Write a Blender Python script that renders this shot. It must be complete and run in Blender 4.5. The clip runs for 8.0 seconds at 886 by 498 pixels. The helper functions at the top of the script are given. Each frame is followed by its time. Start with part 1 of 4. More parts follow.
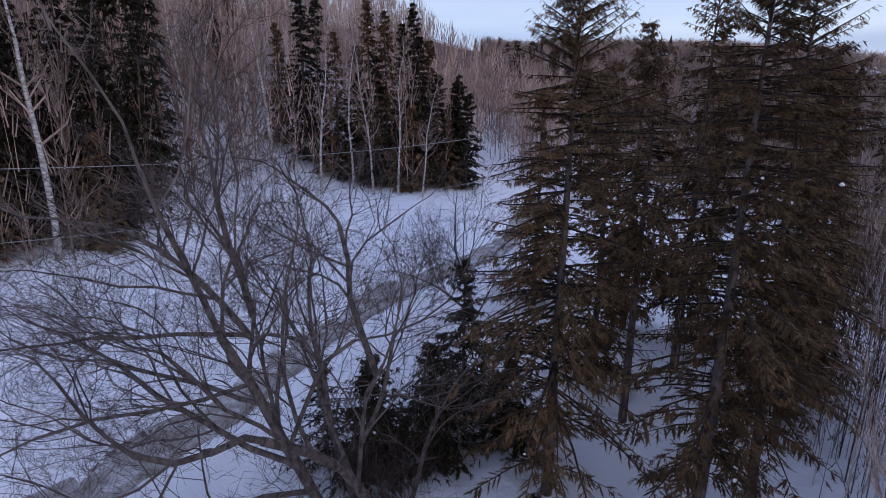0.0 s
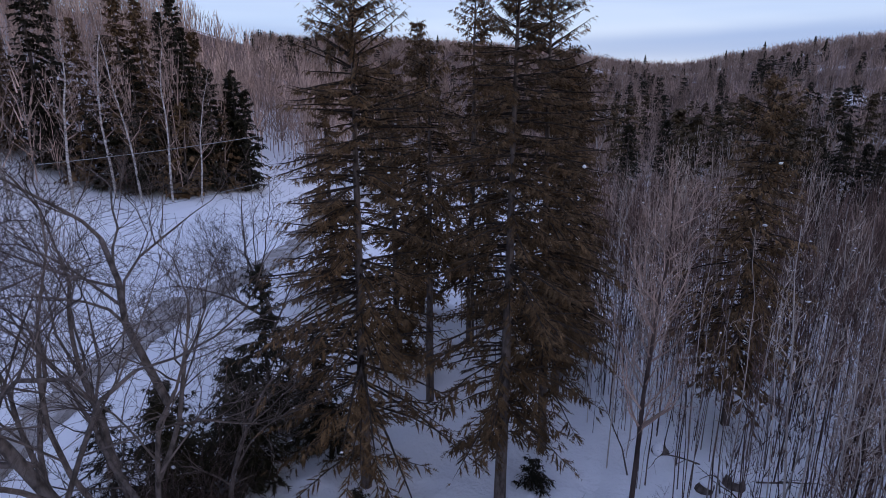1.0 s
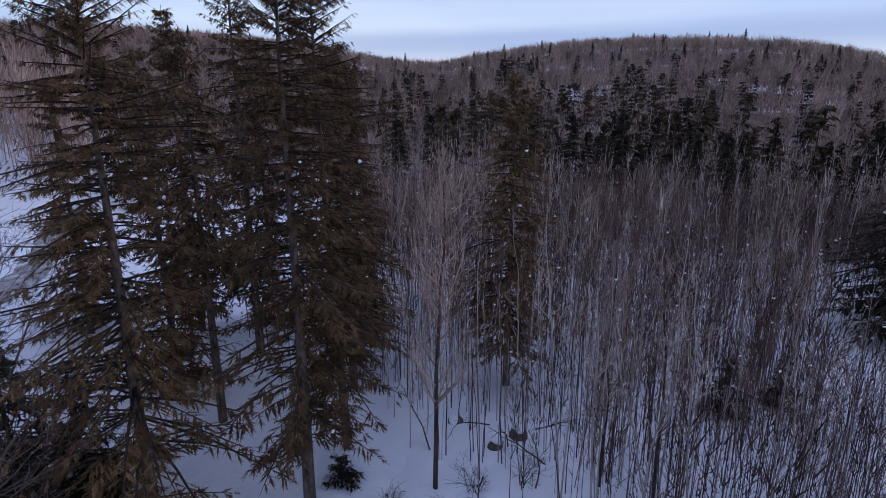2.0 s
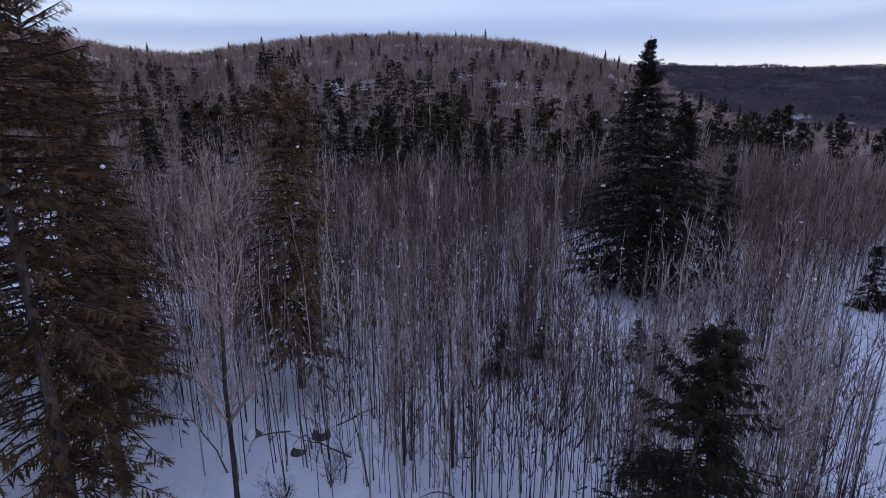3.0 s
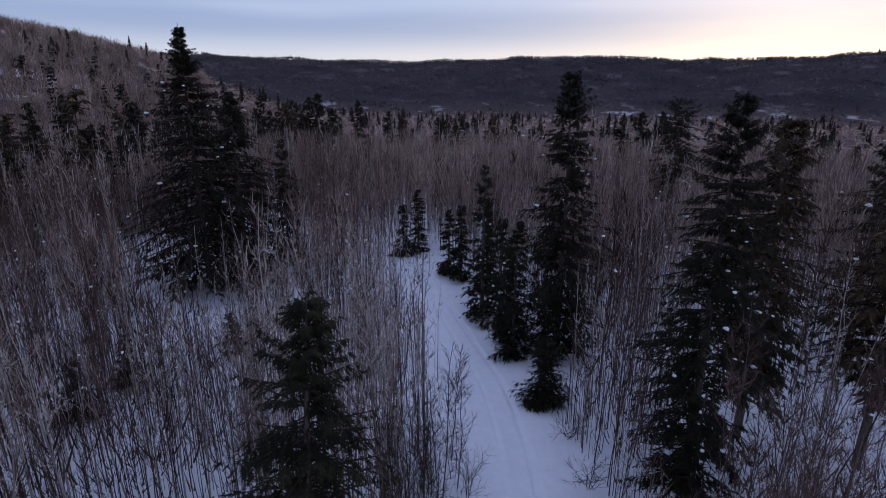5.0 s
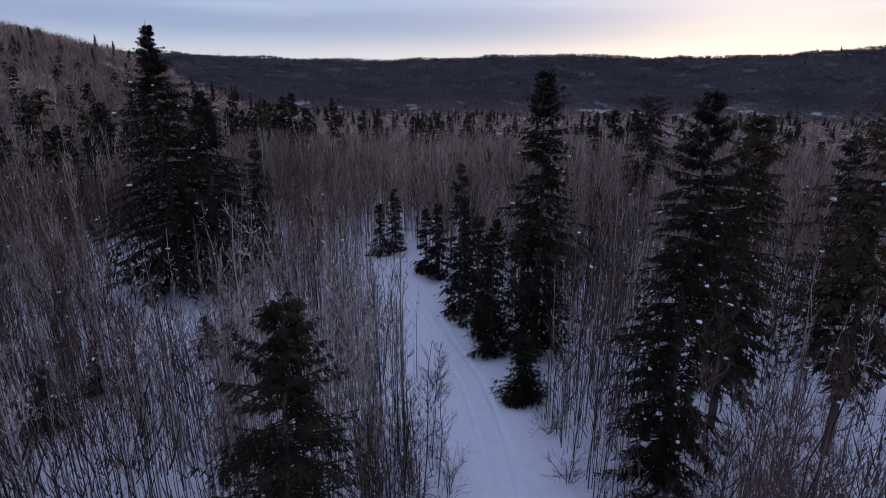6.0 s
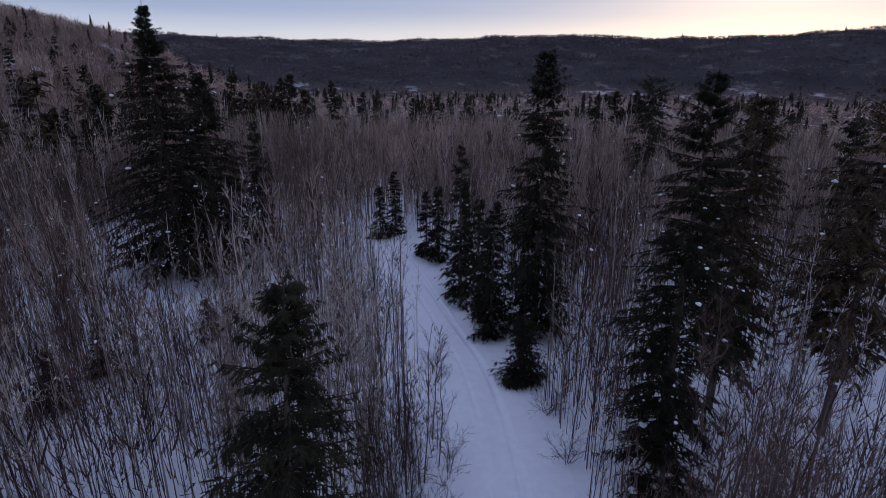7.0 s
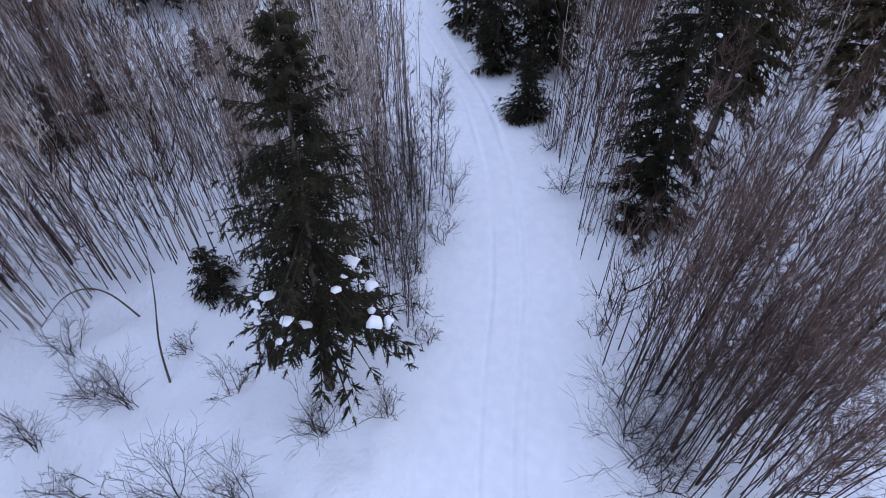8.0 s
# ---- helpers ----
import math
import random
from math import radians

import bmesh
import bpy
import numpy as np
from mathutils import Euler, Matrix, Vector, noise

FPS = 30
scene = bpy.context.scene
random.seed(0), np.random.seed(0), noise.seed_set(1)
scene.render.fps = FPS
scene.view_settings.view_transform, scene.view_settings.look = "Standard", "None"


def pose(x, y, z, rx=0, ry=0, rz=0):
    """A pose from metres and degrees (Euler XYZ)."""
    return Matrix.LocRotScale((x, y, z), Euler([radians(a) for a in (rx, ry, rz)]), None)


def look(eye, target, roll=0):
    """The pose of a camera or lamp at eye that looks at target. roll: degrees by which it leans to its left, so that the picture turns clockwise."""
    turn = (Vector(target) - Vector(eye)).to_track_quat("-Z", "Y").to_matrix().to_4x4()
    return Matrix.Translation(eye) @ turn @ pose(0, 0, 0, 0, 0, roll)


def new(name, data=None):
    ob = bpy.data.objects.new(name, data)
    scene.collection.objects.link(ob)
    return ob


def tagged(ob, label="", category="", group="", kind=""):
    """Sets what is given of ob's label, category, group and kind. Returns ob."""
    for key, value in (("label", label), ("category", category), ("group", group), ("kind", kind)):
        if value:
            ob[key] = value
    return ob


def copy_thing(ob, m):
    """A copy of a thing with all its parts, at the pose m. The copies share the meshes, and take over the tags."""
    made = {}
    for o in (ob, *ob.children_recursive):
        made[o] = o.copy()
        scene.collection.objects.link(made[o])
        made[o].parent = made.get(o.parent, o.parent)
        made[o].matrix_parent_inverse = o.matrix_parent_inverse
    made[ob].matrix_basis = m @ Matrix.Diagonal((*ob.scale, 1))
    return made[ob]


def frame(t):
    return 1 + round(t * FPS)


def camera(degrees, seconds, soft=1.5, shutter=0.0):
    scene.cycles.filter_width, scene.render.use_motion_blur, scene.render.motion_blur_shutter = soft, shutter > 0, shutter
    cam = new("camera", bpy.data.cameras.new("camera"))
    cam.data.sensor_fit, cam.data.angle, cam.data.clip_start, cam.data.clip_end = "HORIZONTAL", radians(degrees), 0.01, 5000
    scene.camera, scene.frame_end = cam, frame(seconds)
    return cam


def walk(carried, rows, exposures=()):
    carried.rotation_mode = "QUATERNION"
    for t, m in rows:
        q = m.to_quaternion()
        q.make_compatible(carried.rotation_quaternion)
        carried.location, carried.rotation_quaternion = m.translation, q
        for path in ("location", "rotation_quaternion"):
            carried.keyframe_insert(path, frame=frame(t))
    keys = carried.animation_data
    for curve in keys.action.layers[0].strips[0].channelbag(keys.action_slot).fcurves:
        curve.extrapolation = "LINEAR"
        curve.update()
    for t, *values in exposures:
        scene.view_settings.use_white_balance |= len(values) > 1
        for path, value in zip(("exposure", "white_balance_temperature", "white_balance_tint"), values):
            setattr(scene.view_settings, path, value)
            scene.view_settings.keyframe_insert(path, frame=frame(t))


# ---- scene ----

# ---------------------------------------------------------------- camera
cam = camera(76.9, 8.0, soft=0.9)
EYE = (0.0, 0.0, 14.0)


def turned(yaw, tilt, roll):
    return pose(*EYE, 0, 0, yaw) @ pose(0, 0, 0, 90 + tilt) @ pose(0, 0, 0, 0, 0, roll)


walk(cam, [
    (0.0, turned(1.85, -14.90, 0.30)),
    (0.5, turned(-8.62, -15.04, 0.16)),
    (1.0, turned(-19.61, -15.21, 0.0)),
    (1.5, turned(-30.97, -15.44, 0.0)),
    (1.7, turned(-35.49, -15.50, 0.0)),
    (2.8, turned(-60.45, -16.02, -0.1)),
    (3.0, turned(-65.13, -16.14, -0.05)),
    (3.5, turned(-76.85, -16.38, -0.03)),
    (4.0, turned(-88.75, -16.67, 0.1)),
    (4.5, turned(-100.61, -16.83, 0.25)),
    (4.7, turned(-104.60, -16.90, 0.28)),
    (5.0, turned(-108.48, -16.99, 0.30)),
    (5.2, turned(-109.60, -17.06, 0.25)),
    (6.5, turned(-111.25, -17.35, 0.18)),
    (7.0, turned(-110.91, -18.87, 0.06)),
    (7.1, turned(-110.75, -19.60, 0.06)),
    (7.2, turned(-110.53, -24.10, 0.0)),
    (7.3, turned(-110.36, -28.30, 0.0)),
    (7.5, turned(-110.03, -35.93, 0.0)),
    (7.7, turned(-110.00, -41.10, 0.0)),
    (8.0, turned(-110.54, -45.52, 0.0)),
], exposures=[(0.0, 0.27, 6700, 17), (1.7, 0.25, 6550, 17), (3.0, 0.22, 6550, 18), (4.0, 0.12, 6500, 18), (5.0, -0.05, 6650, 18), (7.0, -0.12, 6750, 18), (7.5, 1.1, 7150, 10), (8.0, 1.12, 7350, 10)])

# ---------------------------------------------------------------- sky and sun
SUN_AZ, SUN_EL = 140.0, 14.0      # degrees clockwise from +y, and above the horizon
world = bpy.data.worlds.new("winter_evening_sky")
scene.world = world
world.use_nodes = True
wn, wl = world.node_tree.nodes, world.node_tree.links
wn.clear()


def wmath(op, a, b=None):
    n = wn.new("ShaderNodeMath")
    n.operation = op
    for i, v in enumerate((a, b)):
        if v is None:
            continue
        if isinstance(v, (int, float)):
            n.inputs[i].default_value = v
        else:
            wl.new(v, n.inputs[i])
    return n.outputs[0]


sky = wn.new("ShaderNodeTexSky")
sky.sky_type, sky.sun_disc = "NISHITA", False
sky.sun_elevation, sky.sun_rotation = radians(SUN_EL), radians(SUN_AZ)
sky.air_density, sky.dust_density, sky.ozone_density = 1.0, 1.5, 1.0
coord = wn.new("ShaderNodeTexCoord")
split = wn.new("ShaderNodeSeparateXYZ")
wl.new(coord.outputs["Generated"], split.inputs[0])
# long level cloud banks, far wider than they are tall
flat = wn.new("ShaderNodeVectorMath")
flat.operation = "MULTIPLY"
flat.inputs[1].default_value = (1.3, 1.3, 13.0)
wl.new(coord.outputs["Generated"], flat.inputs[0])
clouds = wn.new("ShaderNodeTexNoise")
clouds.inputs["Scale"].default_value, clouds.inputs["Detail"].default_value = 1.0, 3.0
clouds.inputs["Roughness"].default_value = 0.5
wl.new(flat.outputs[0], clouds.inputs["Vector"])
cover = wn.new("ShaderNodeMapRange")
for i, v in enumerate((0.40, 0.60, 0.0, 1.0)):
    cover.inputs[i + 1].default_value = v
wl.new(clouds.outputs[0], cover.inputs[0])
# cloud light: grey-blue overhead, pale at the horizon, warm towards the hidden sun
rise = wn.new("ShaderNodeValToRGB")
wl.new(split.outputs[2], rise.inputs[0])
el = rise.color_ramp.elements
el[0].position, el[0].color = 0.0, (0.66, 0.735, 0.84, 1)
el[1].position, el[1].color = 0.4, (0.35, 0.46, 0.80, 1)
mid = el.new(0.12)
mid.color = (0.42, 0.575, 0.83, 1)
dot = wn.new("ShaderNodeVectorMath")
dot.operation = "DOT_PRODUCT"
dot.inputs[1].default_value = (math.sin(radians(SUN_AZ)), math.cos(radians(SUN_AZ)), 0.08)
wl.new(coord.outputs["Generated"], dot.inputs[0])
glow = wmath("POWER", wmath("MAXIMUM", dot.outputs["Value"], 0.0), 9.0)
low = wmath("POWER", wmath("SUBTRACT", 1.0, wmath("MINIMUM", wmath("MAXIMUM", split.outputs[2], 0.0), 1.0)), 9.0)
warm = wn.new("ShaderNodeMix")
warm.data_type = "RGBA"
wl.new(wmath("MULTIPLY", wmath("MULTIPLY", glow, low), 0.42), warm.inputs[0])
wl.new(rise.outputs[0], warm.inputs[6])
warm.inputs[7].default_value = (0.90, 0.85, 0.78, 1)
bank = wn.new("ShaderNodeMix")
bank.data_type = "RGBA"
wl.new(cover.outputs[0], bank.inputs[0])
wl.new(warm.outputs[2], bank.inputs[6])
pale = wn.new("ShaderNodeMix")
pale.data_type, pale.blend_type = "RGBA", "MULTIPLY"
pale.inputs[0].default_value = 1.0
wl.new(warm.outputs[2], pale.inputs[6])
pale.inputs[7].default_value = (1.22, 1.15, 1.05, 1)
wl.new(pale.outputs[2], bank.inputs[7])
# a long grey-blue bank lying a little above the hills
stray = wmath("MULTIPLY", wmath("SUBTRACT", clouds.outputs[0], 0.5), 0.05)
off = wmath("ABSOLUTE", wmath("ADD", wmath("SUBTRACT", split.outputs[2], 0.078), stray))
core_ = wn.new("ShaderNodeMapRange")
core_.interpolation_type = "SMOOTHSTEP"
for i, v in enumerate((0.004, 0.042, 0.8, 0.0)):
    core_.inputs[i + 1].default_value = v
wl.new(off, core_.inputs[0])
long_bank = wn.new("ShaderNodeMix")
long_bank.data_type, long_bank.blend_type = "RGBA", "MULTIPLY"
wl.new(core_.outputs[0], long_bank.inputs[0])
wl.new(bank.outputs[2], long_bank.inputs[6])
long_bank.inputs[7].default_value = (0.58, 0.66, 0.80, 1)
sheet = wn.new("ShaderNodeBackground")
wl.new(long_bank.outputs[2], sheet.inputs[0])
sheet.inputs[1].default_value = 1.08
clear = wn.new("ShaderNodeBackground")
wl.new(sky.outputs[0], clear.inputs[0])
clear.inputs[1].default_value = 0.07
both = wn.new("ShaderNodeMixShader")
both.inputs[0].default_value = 0.85
wl.new(clear.outputs[0], both.inputs[1])
wl.new(sheet.outputs[0], both.inputs[2])
out = wn.new("ShaderNodeOutputWorld")
wl.new(both.outputs[0], out.inputs[0])

sun = new("sun", bpy.data.lights.new("sun", "SUN"))
sun.data.energy, sun.data.angle, sun.data.color = 0.35, radians(25), (1.0, 0.86, 0.72)
a, e = radians(SUN_AZ), radians(SUN_EL)
sun.matrix_world = look((0, 0, 60), (-math.sin(a) * math.cos(e), -math.cos(a) * math.cos(e), 60 - math.sin(e)))

# ---------------------------------------------------------------- materials


def material(name, build, rough=0.9, spec=0.2):
    m = bpy.data.materials.new(name)
    m.use_nodes = True
    n, l = m.node_tree.nodes, m.node_tree.links
    b = n["Principled BSDF"]
    b.inputs["Roughness"].default_value = rough
    b.inputs["Specular IOR Level"].default_value = spec
    build(n, l, b)
    return m


def noise_tex(n, l, scale, detail=4.0, coords="Object", stretch=None):
    c = n.new("ShaderNodeTexCoord")
    t = n.new("ShaderNodeTexNoise")
    t.inputs["Scale"].default_value, t.inputs["Detail"].default_value = scale, detail
    v = c.outputs[coords]
    if stretch:
        mp = n.new("ShaderNodeMapping")
        mp.inputs["Scale"].default_value = stretch
        l.new(v, mp.inputs[0])
        v = mp.outputs[0]
    l.new(v, t.inputs["Vector"])
    return t.outputs[0]


def ramp(n, l, fac, stops):
    r = n.new("ShaderNodeValToRGB")
    l.new(fac, r.inputs[0])
    els = r.color_ramp.elements
    while len(els) < len(stops):
        els.new(0.5)
    for el_, (p, c) in zip(els, stops):
        el_.position, el_.color = p, (*c, 1)
    return r.outputs[0]


def blend(n, l, fac, c1, c2, mode="MIX"):
    mx = n.new("ShaderNodeMix")
    mx.data_type, mx.blend_type = "RGBA", mode
    for sock, v in ((mx.inputs[0], fac), (mx.inputs[6], c1), (mx.inputs[7], c2)):
        if isinstance(v, (int, float)):
            sock.default_value = v
        elif isinstance(v, tuple):
            sock.default_value = (*v, 1)
        else:
            l.new(v, sock)
    return mx.outputs[2]


def bump(n, l, b, fac, strength, distance):
    bm_ = n.new("ShaderNodeBump")
    bm_.inputs["Strength"].default_value, bm_.inputs["Distance"].default_value = strength, distance
    l.new(fac, bm_.inputs["Height"])
    l.new(bm_.outputs[0], b.inputs["Normal"])


def varied(dark, light, scale, stretch=None, detail=5.0, relief=0.0, by_object=0.0, by_island=0.0):
    """A colour that wanders between dark and light, with relief; shifted from thing to thing or from piece to piece."""
    def build(n, l, b):
        f = noise_tex(n, l, scale, detail, "Object", stretch)
        c = ramp(n, l, f, [(0.32, dark), (0.68, light)])
        for on, socket, node in ((by_object, "Random", "ShaderNodeObjectInfo"), (by_island, "Random Per Island", "ShaderNodeNewGeometry")):
            if on:
                info = n.new(node)
                k = n.new("ShaderNodeMapRange")
                k.inputs[3].default_value, k.inputs[4].default_value = 1 - on, 1 + on
                l.new(info.outputs[socket], k.inputs[0])
                c = blend(n, l, 1.0, c, k.outputs[0], "MULTIPLY")
        l.new(c, b.inputs["Base Color"])
        if relief:
            bump(n, l, b, f, 0.6, relief)
    return build


def snow_build(n, l, b):
    f1 = noise_tex(n, l, 0.9, 3.0, "Object")
    f2 = noise_tex(n, l, 7.0, 4.0, "Object")
    f3 = noise_tex(n, l, 0.06, 5.0, "Object")
    c = ramp(n, l, f3, [(0.3, (0.80, 0.82, 0.86)), (0.7, (0.88, 0.89, 0.91))])
    # needles, bark flakes and twig litter under the trees
    litter = ramp(n, l, noise_tex(n, l, 26.0, 2.0, "Object"), [(0.70, (0, 0, 0)), (0.76, (0.5, 0.5, 0.5))])
    c = blend(n, l, litter, c, (0.35, 0.31, 0.29))
    # far off most of the snow is painted brown: brush, undergrowth and woodland shade
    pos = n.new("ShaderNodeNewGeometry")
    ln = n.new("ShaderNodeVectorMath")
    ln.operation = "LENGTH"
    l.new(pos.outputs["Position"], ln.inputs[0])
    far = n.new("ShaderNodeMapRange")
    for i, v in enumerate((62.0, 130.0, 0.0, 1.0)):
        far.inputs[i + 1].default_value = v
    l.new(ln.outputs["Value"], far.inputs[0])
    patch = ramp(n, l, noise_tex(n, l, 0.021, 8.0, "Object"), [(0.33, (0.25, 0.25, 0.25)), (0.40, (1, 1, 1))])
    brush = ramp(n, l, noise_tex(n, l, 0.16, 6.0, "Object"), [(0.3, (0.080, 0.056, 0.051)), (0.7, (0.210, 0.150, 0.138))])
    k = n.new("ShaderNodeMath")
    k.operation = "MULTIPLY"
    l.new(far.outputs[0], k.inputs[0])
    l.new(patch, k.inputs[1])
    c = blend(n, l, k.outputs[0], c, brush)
    # the distant ridge's ground is painted dark grey: closed forest, its shade and haze
    closed = n.new("ShaderNodeMapRange")
    for i, v in enumerate((880.0, 1050.0, 0.0, 1.0)):
        closed.inputs[i + 1].default_value = v
    l.new(ln.outputs["Value"], closed.inputs[0])
    c = blend(n, l, closed.outputs[0], c, ramp(n, l, noise_tex(n, l, 0.012, 6.0, "Object"), [(0.3, (0.038, 0.034, 0.037)), (0.7, (0.068, 0.060, 0.062))]))
    l.new(c, b.inputs["Base Color"])
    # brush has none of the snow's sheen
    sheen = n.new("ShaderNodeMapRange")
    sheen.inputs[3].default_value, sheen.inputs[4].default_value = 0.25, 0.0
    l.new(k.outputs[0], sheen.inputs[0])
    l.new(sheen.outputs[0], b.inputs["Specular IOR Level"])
    add = n.new("ShaderNodeMath")
    add.operation = "MULTIPLY_ADD"
    l.new(f2, add.inputs[0])
    add.inputs[1].default_value = 0.22
    l.new(f1, add.inputs[2])
    bump(n, l, b, add.outputs[0], 0.6, 0.45)


def packed_build(n, l, b):
    f = noise_tex(n, l, 3.0, 4.0, "Object")
    l.new(ramp(n, l, f, [(0.3, (0.82, 0.84, 0.88)), (0.7, (0.89, 0.90, 0.92))]), b.inputs["Base Color"])
    bump(n, l, b, f, 0.35, 0.06)


def road_build(n, l, b):
    f = noise_tex(n, l, 1.3, 6.0, "Object")
    g = noise_tex(n, l, 30.0, 3.0, "Object")
    c = ramp(n, l, f, [(0.3, (0.22, 0.19, 0.165)), (0.5, (0.36, 0.33, 0.31)), (0.66, (0.70, 0.70, 0.72))])
    c = blend(n, l, 0.35, c, ramp(n, l, g, [(0.3, (0.10, 0.09, 0.08)), (0.7, (0.5, 0.47, 0.45))]))
    l.new(c, b.inputs["Base Color"])
    bump(n, l, b, g, 0.5, 0.05)


M_SNOW = material("snow", snow_build, 0.75, 0.25)
M_PACKED = material("packed_snow", packed_build, 0.6, 0.3)
M_CLUMP = material("snow_clump", varied((0.80, 0.82, 0.86), (0.9, 0.9, 0.92), 6.0, relief=0.03), 0.7, 0.25)
M_ROAD = material("dirty_road", road_build, 0.85, 0.3)
M_SPRUCE = material("spruce_needles", varied((0.064, 0.038, 0.018), (0.180, 0.110, 0.055), 1.1, by_object=0.18, by_island=0.45), 0.75, 0.15)
M_SPRUCE_MID = material("olive_spruce_needles", varied((0.026, 0.018, 0.009), (0.080, 0.055, 0.028), 0.7, by_object=0.25, by_island=0.45), 0.75, 0.15)
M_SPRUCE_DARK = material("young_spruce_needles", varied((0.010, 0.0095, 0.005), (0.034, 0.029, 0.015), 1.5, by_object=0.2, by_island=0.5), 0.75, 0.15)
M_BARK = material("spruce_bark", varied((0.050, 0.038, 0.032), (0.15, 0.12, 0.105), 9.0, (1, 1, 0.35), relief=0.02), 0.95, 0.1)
# trunk bark in a darker copy, so the limbs don't show as pale lines
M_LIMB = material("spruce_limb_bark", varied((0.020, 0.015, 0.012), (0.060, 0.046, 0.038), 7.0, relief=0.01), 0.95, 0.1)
M_ASPEN = material("aspen_bark", varied((0.018, 0.012, 0.011), (0.105, 0.074, 0.064), 0.8, (1, 1, 0.6), relief=0.008, by_object=0.45, by_island=0.4), 0.9, 0.15)
# bare twigs again, dimmed by colour, mostly for the nearer crowns
M_SAPLING = material("sapling_twigs", varied((0.045, 0.027, 0.022), (0.200, 0.130, 0.108), 0.5, detail=3.0, by_object=0.25, by_island=0.4), 0.9, 0.1)
M_TWIG = material("bare_twigs", varied((0.135, 0.093, 0.074), (0.50, 0.362, 0.300), 0.10, detail=3.0, by_object=0.2, by_island=0.4), 0.9, 0.1)
# a little darker than the grey bark, for thin twigs
M_TWIG_DARK = material("dark_grey_twigs", varied((0.040, 0.031, 0.027), (0.150, 0.120, 0.105), 1.2, detail=3.0, by_object=0.25, by_island=0.4), 0.9, 0.12)
M_TWIG_PALE = material("pale_aspen_twigs", varied((0.24, 0.19, 0.16), (0.58, 0.48, 0.41), 0.6, detail=3.0, by_object=0.25, by_island=0.35), 0.9, 0.12)
M_BIRCH = material("birch_bark", varied((0.16, 0.13, 0.12), (0.70, 0.66, 0.62), 3.0, (1, 1, 3.0), relief=0.006), 0.8, 0.2)
M_WILLOW = material("grey_bark", varied((0.046, 0.037, 0.032), (0.175, 0.143, 0.127), 6.0, (1, 1, 0.5), relief=0.02), 0.95, 0.1)
M_PALE = material("pale_birch_bark", varied((0.20, 0.17, 0.155), (0.52, 0.46, 0.42), 0.3, by_island=0.3), 0.85, 0.15)
# bare twigs again, with the ridge's dimness and haze put into the colour
M_RIDGE_TWIG = material("hazed_ridge_twigs", varied((0.070, 0.060, 0.063), (0.200, 0.168, 0.168), 0.014, detail=8.0, by_island=0.3), 0.9, 0.1)
M_WIRE = material("cable_sheath", varied((0.22, 0.22, 0.22), (0.36, 0.36, 0.35), 20.0), 0.5, 0.4)

# ---------------------------------------------------------------- mesh helpers


def soup(chunks):
    """Joins (vertices, triangles) pairs."""
    vs, fs, base = [], [], 0
    for v, f in chunks:
        if len(v):
            vs.append(v)
            fs.append(f + base)
            base += len(v)
    return np.concatenate(vs), np.concatenate(fs)


def to_mesh(name, vf, mat, smooth=False):
    v, f = vf
    me = bpy.data.meshes.new(name)
    me.vertices.add(len(v))
    me.vertices.foreach_set("co", np.ascontiguousarray(v, dtype=np.float32).ravel())
    me.loops.add(f.size)
    me.loops.foreach_set("vertex_index", np.ascontiguousarray(f, dtype=np.int32).ravel())
    me.polygons.add(len(f))
    me.polygons.foreach_set("loop_start", np.arange(0, f.size, f.shape[1], dtype=np.int32))
    me.polygons.foreach_set("use_smooth", np.full(len(f), smooth))
    me.update(calc_edges=True)
    me.materials.append(mat)
    return me


def thing(name, label, category, group="", kind=""):
    return tagged(new(name), label, category, group, kind)


def part(name, vf, mat, parent, label="", smooth=False):
    ob = new(name, to_mesh(name, vf, mat, smooth))
    ob.parent = parent
    return tagged(ob, label)


def stuff(name, layers, label, category):
    """What nobody could count: one mesh, a material for each layer."""
    v, f = soup([vf for vf, _ in layers])
    ob = new(name, to_mesh(name, (v, f), layers[0][1]))
    slots = []
    for i, (vf, mat) in enumerate(layers):
        if i:
            ob.data.materials.append(mat)
        slots.append(np.full(len(vf[1]), i, dtype=np.int32))
    slots = np.concatenate(slots)
    ob.data.polygons.foreach_set("material_index", slots)
    return tagged(ob, label, category, kind="stuff")


def unit(v):
    return v / np.maximum(np.linalg.norm(v, axis=-1, keepdims=True), 1e-9)


def tubes(p, q, r, s, sides=5):
    """Round pieces from points p to q with radii r and s; s None: they end in a point."""
    p, q = np.asarray(p, float).reshape(-1, 3), np.asarray(q, float).reshape(-1, 3)
    n = len(p)
    if n == 0:
        return np.zeros((0, 3)), np.zeros((0, 3), int)
    r = np.broadcast_to(np.asarray(r, float), n)
    ax = unit(q - p)
    ref = np.where(np.abs(ax[:, 2:3]) > 0.9, (1.0, 0, 0), (0, 0, 1.0))
    u = unit(np.cross(ax, ref))
    w = np.cross(ax, u)
    a = np.arange(sides) * 2 * np.pi / sides
    ring = u[:, None] * np.cos(a)[None, :, None] + w[:, None] * np.sin(a)[None, :, None]
    lo = p[:, None] + ring * r[:, None, None]
    i = np.arange(sides)
    j = (i + 1) % sides
    if s is None:
        v = np.concatenate([lo, q[:, None]], 1)
        f = np.stack([i, j, np.full(sides, sides)], 1)
    else:
        s = np.broadcast_to(np.asarray(s, float), n)
        v = np.concatenate([lo, q[:, None] + ring * s[:, None, None]], 1)
        f = np.concatenate([np.stack([i, j, j + sides], 1), np.stack([i, j + sides, i + sides], 1)])
    k = v.shape[1]
    return v.reshape(-1, 3), (f[None] + (np.arange(n) * k)[:, None, None]).reshape(-1, 3)


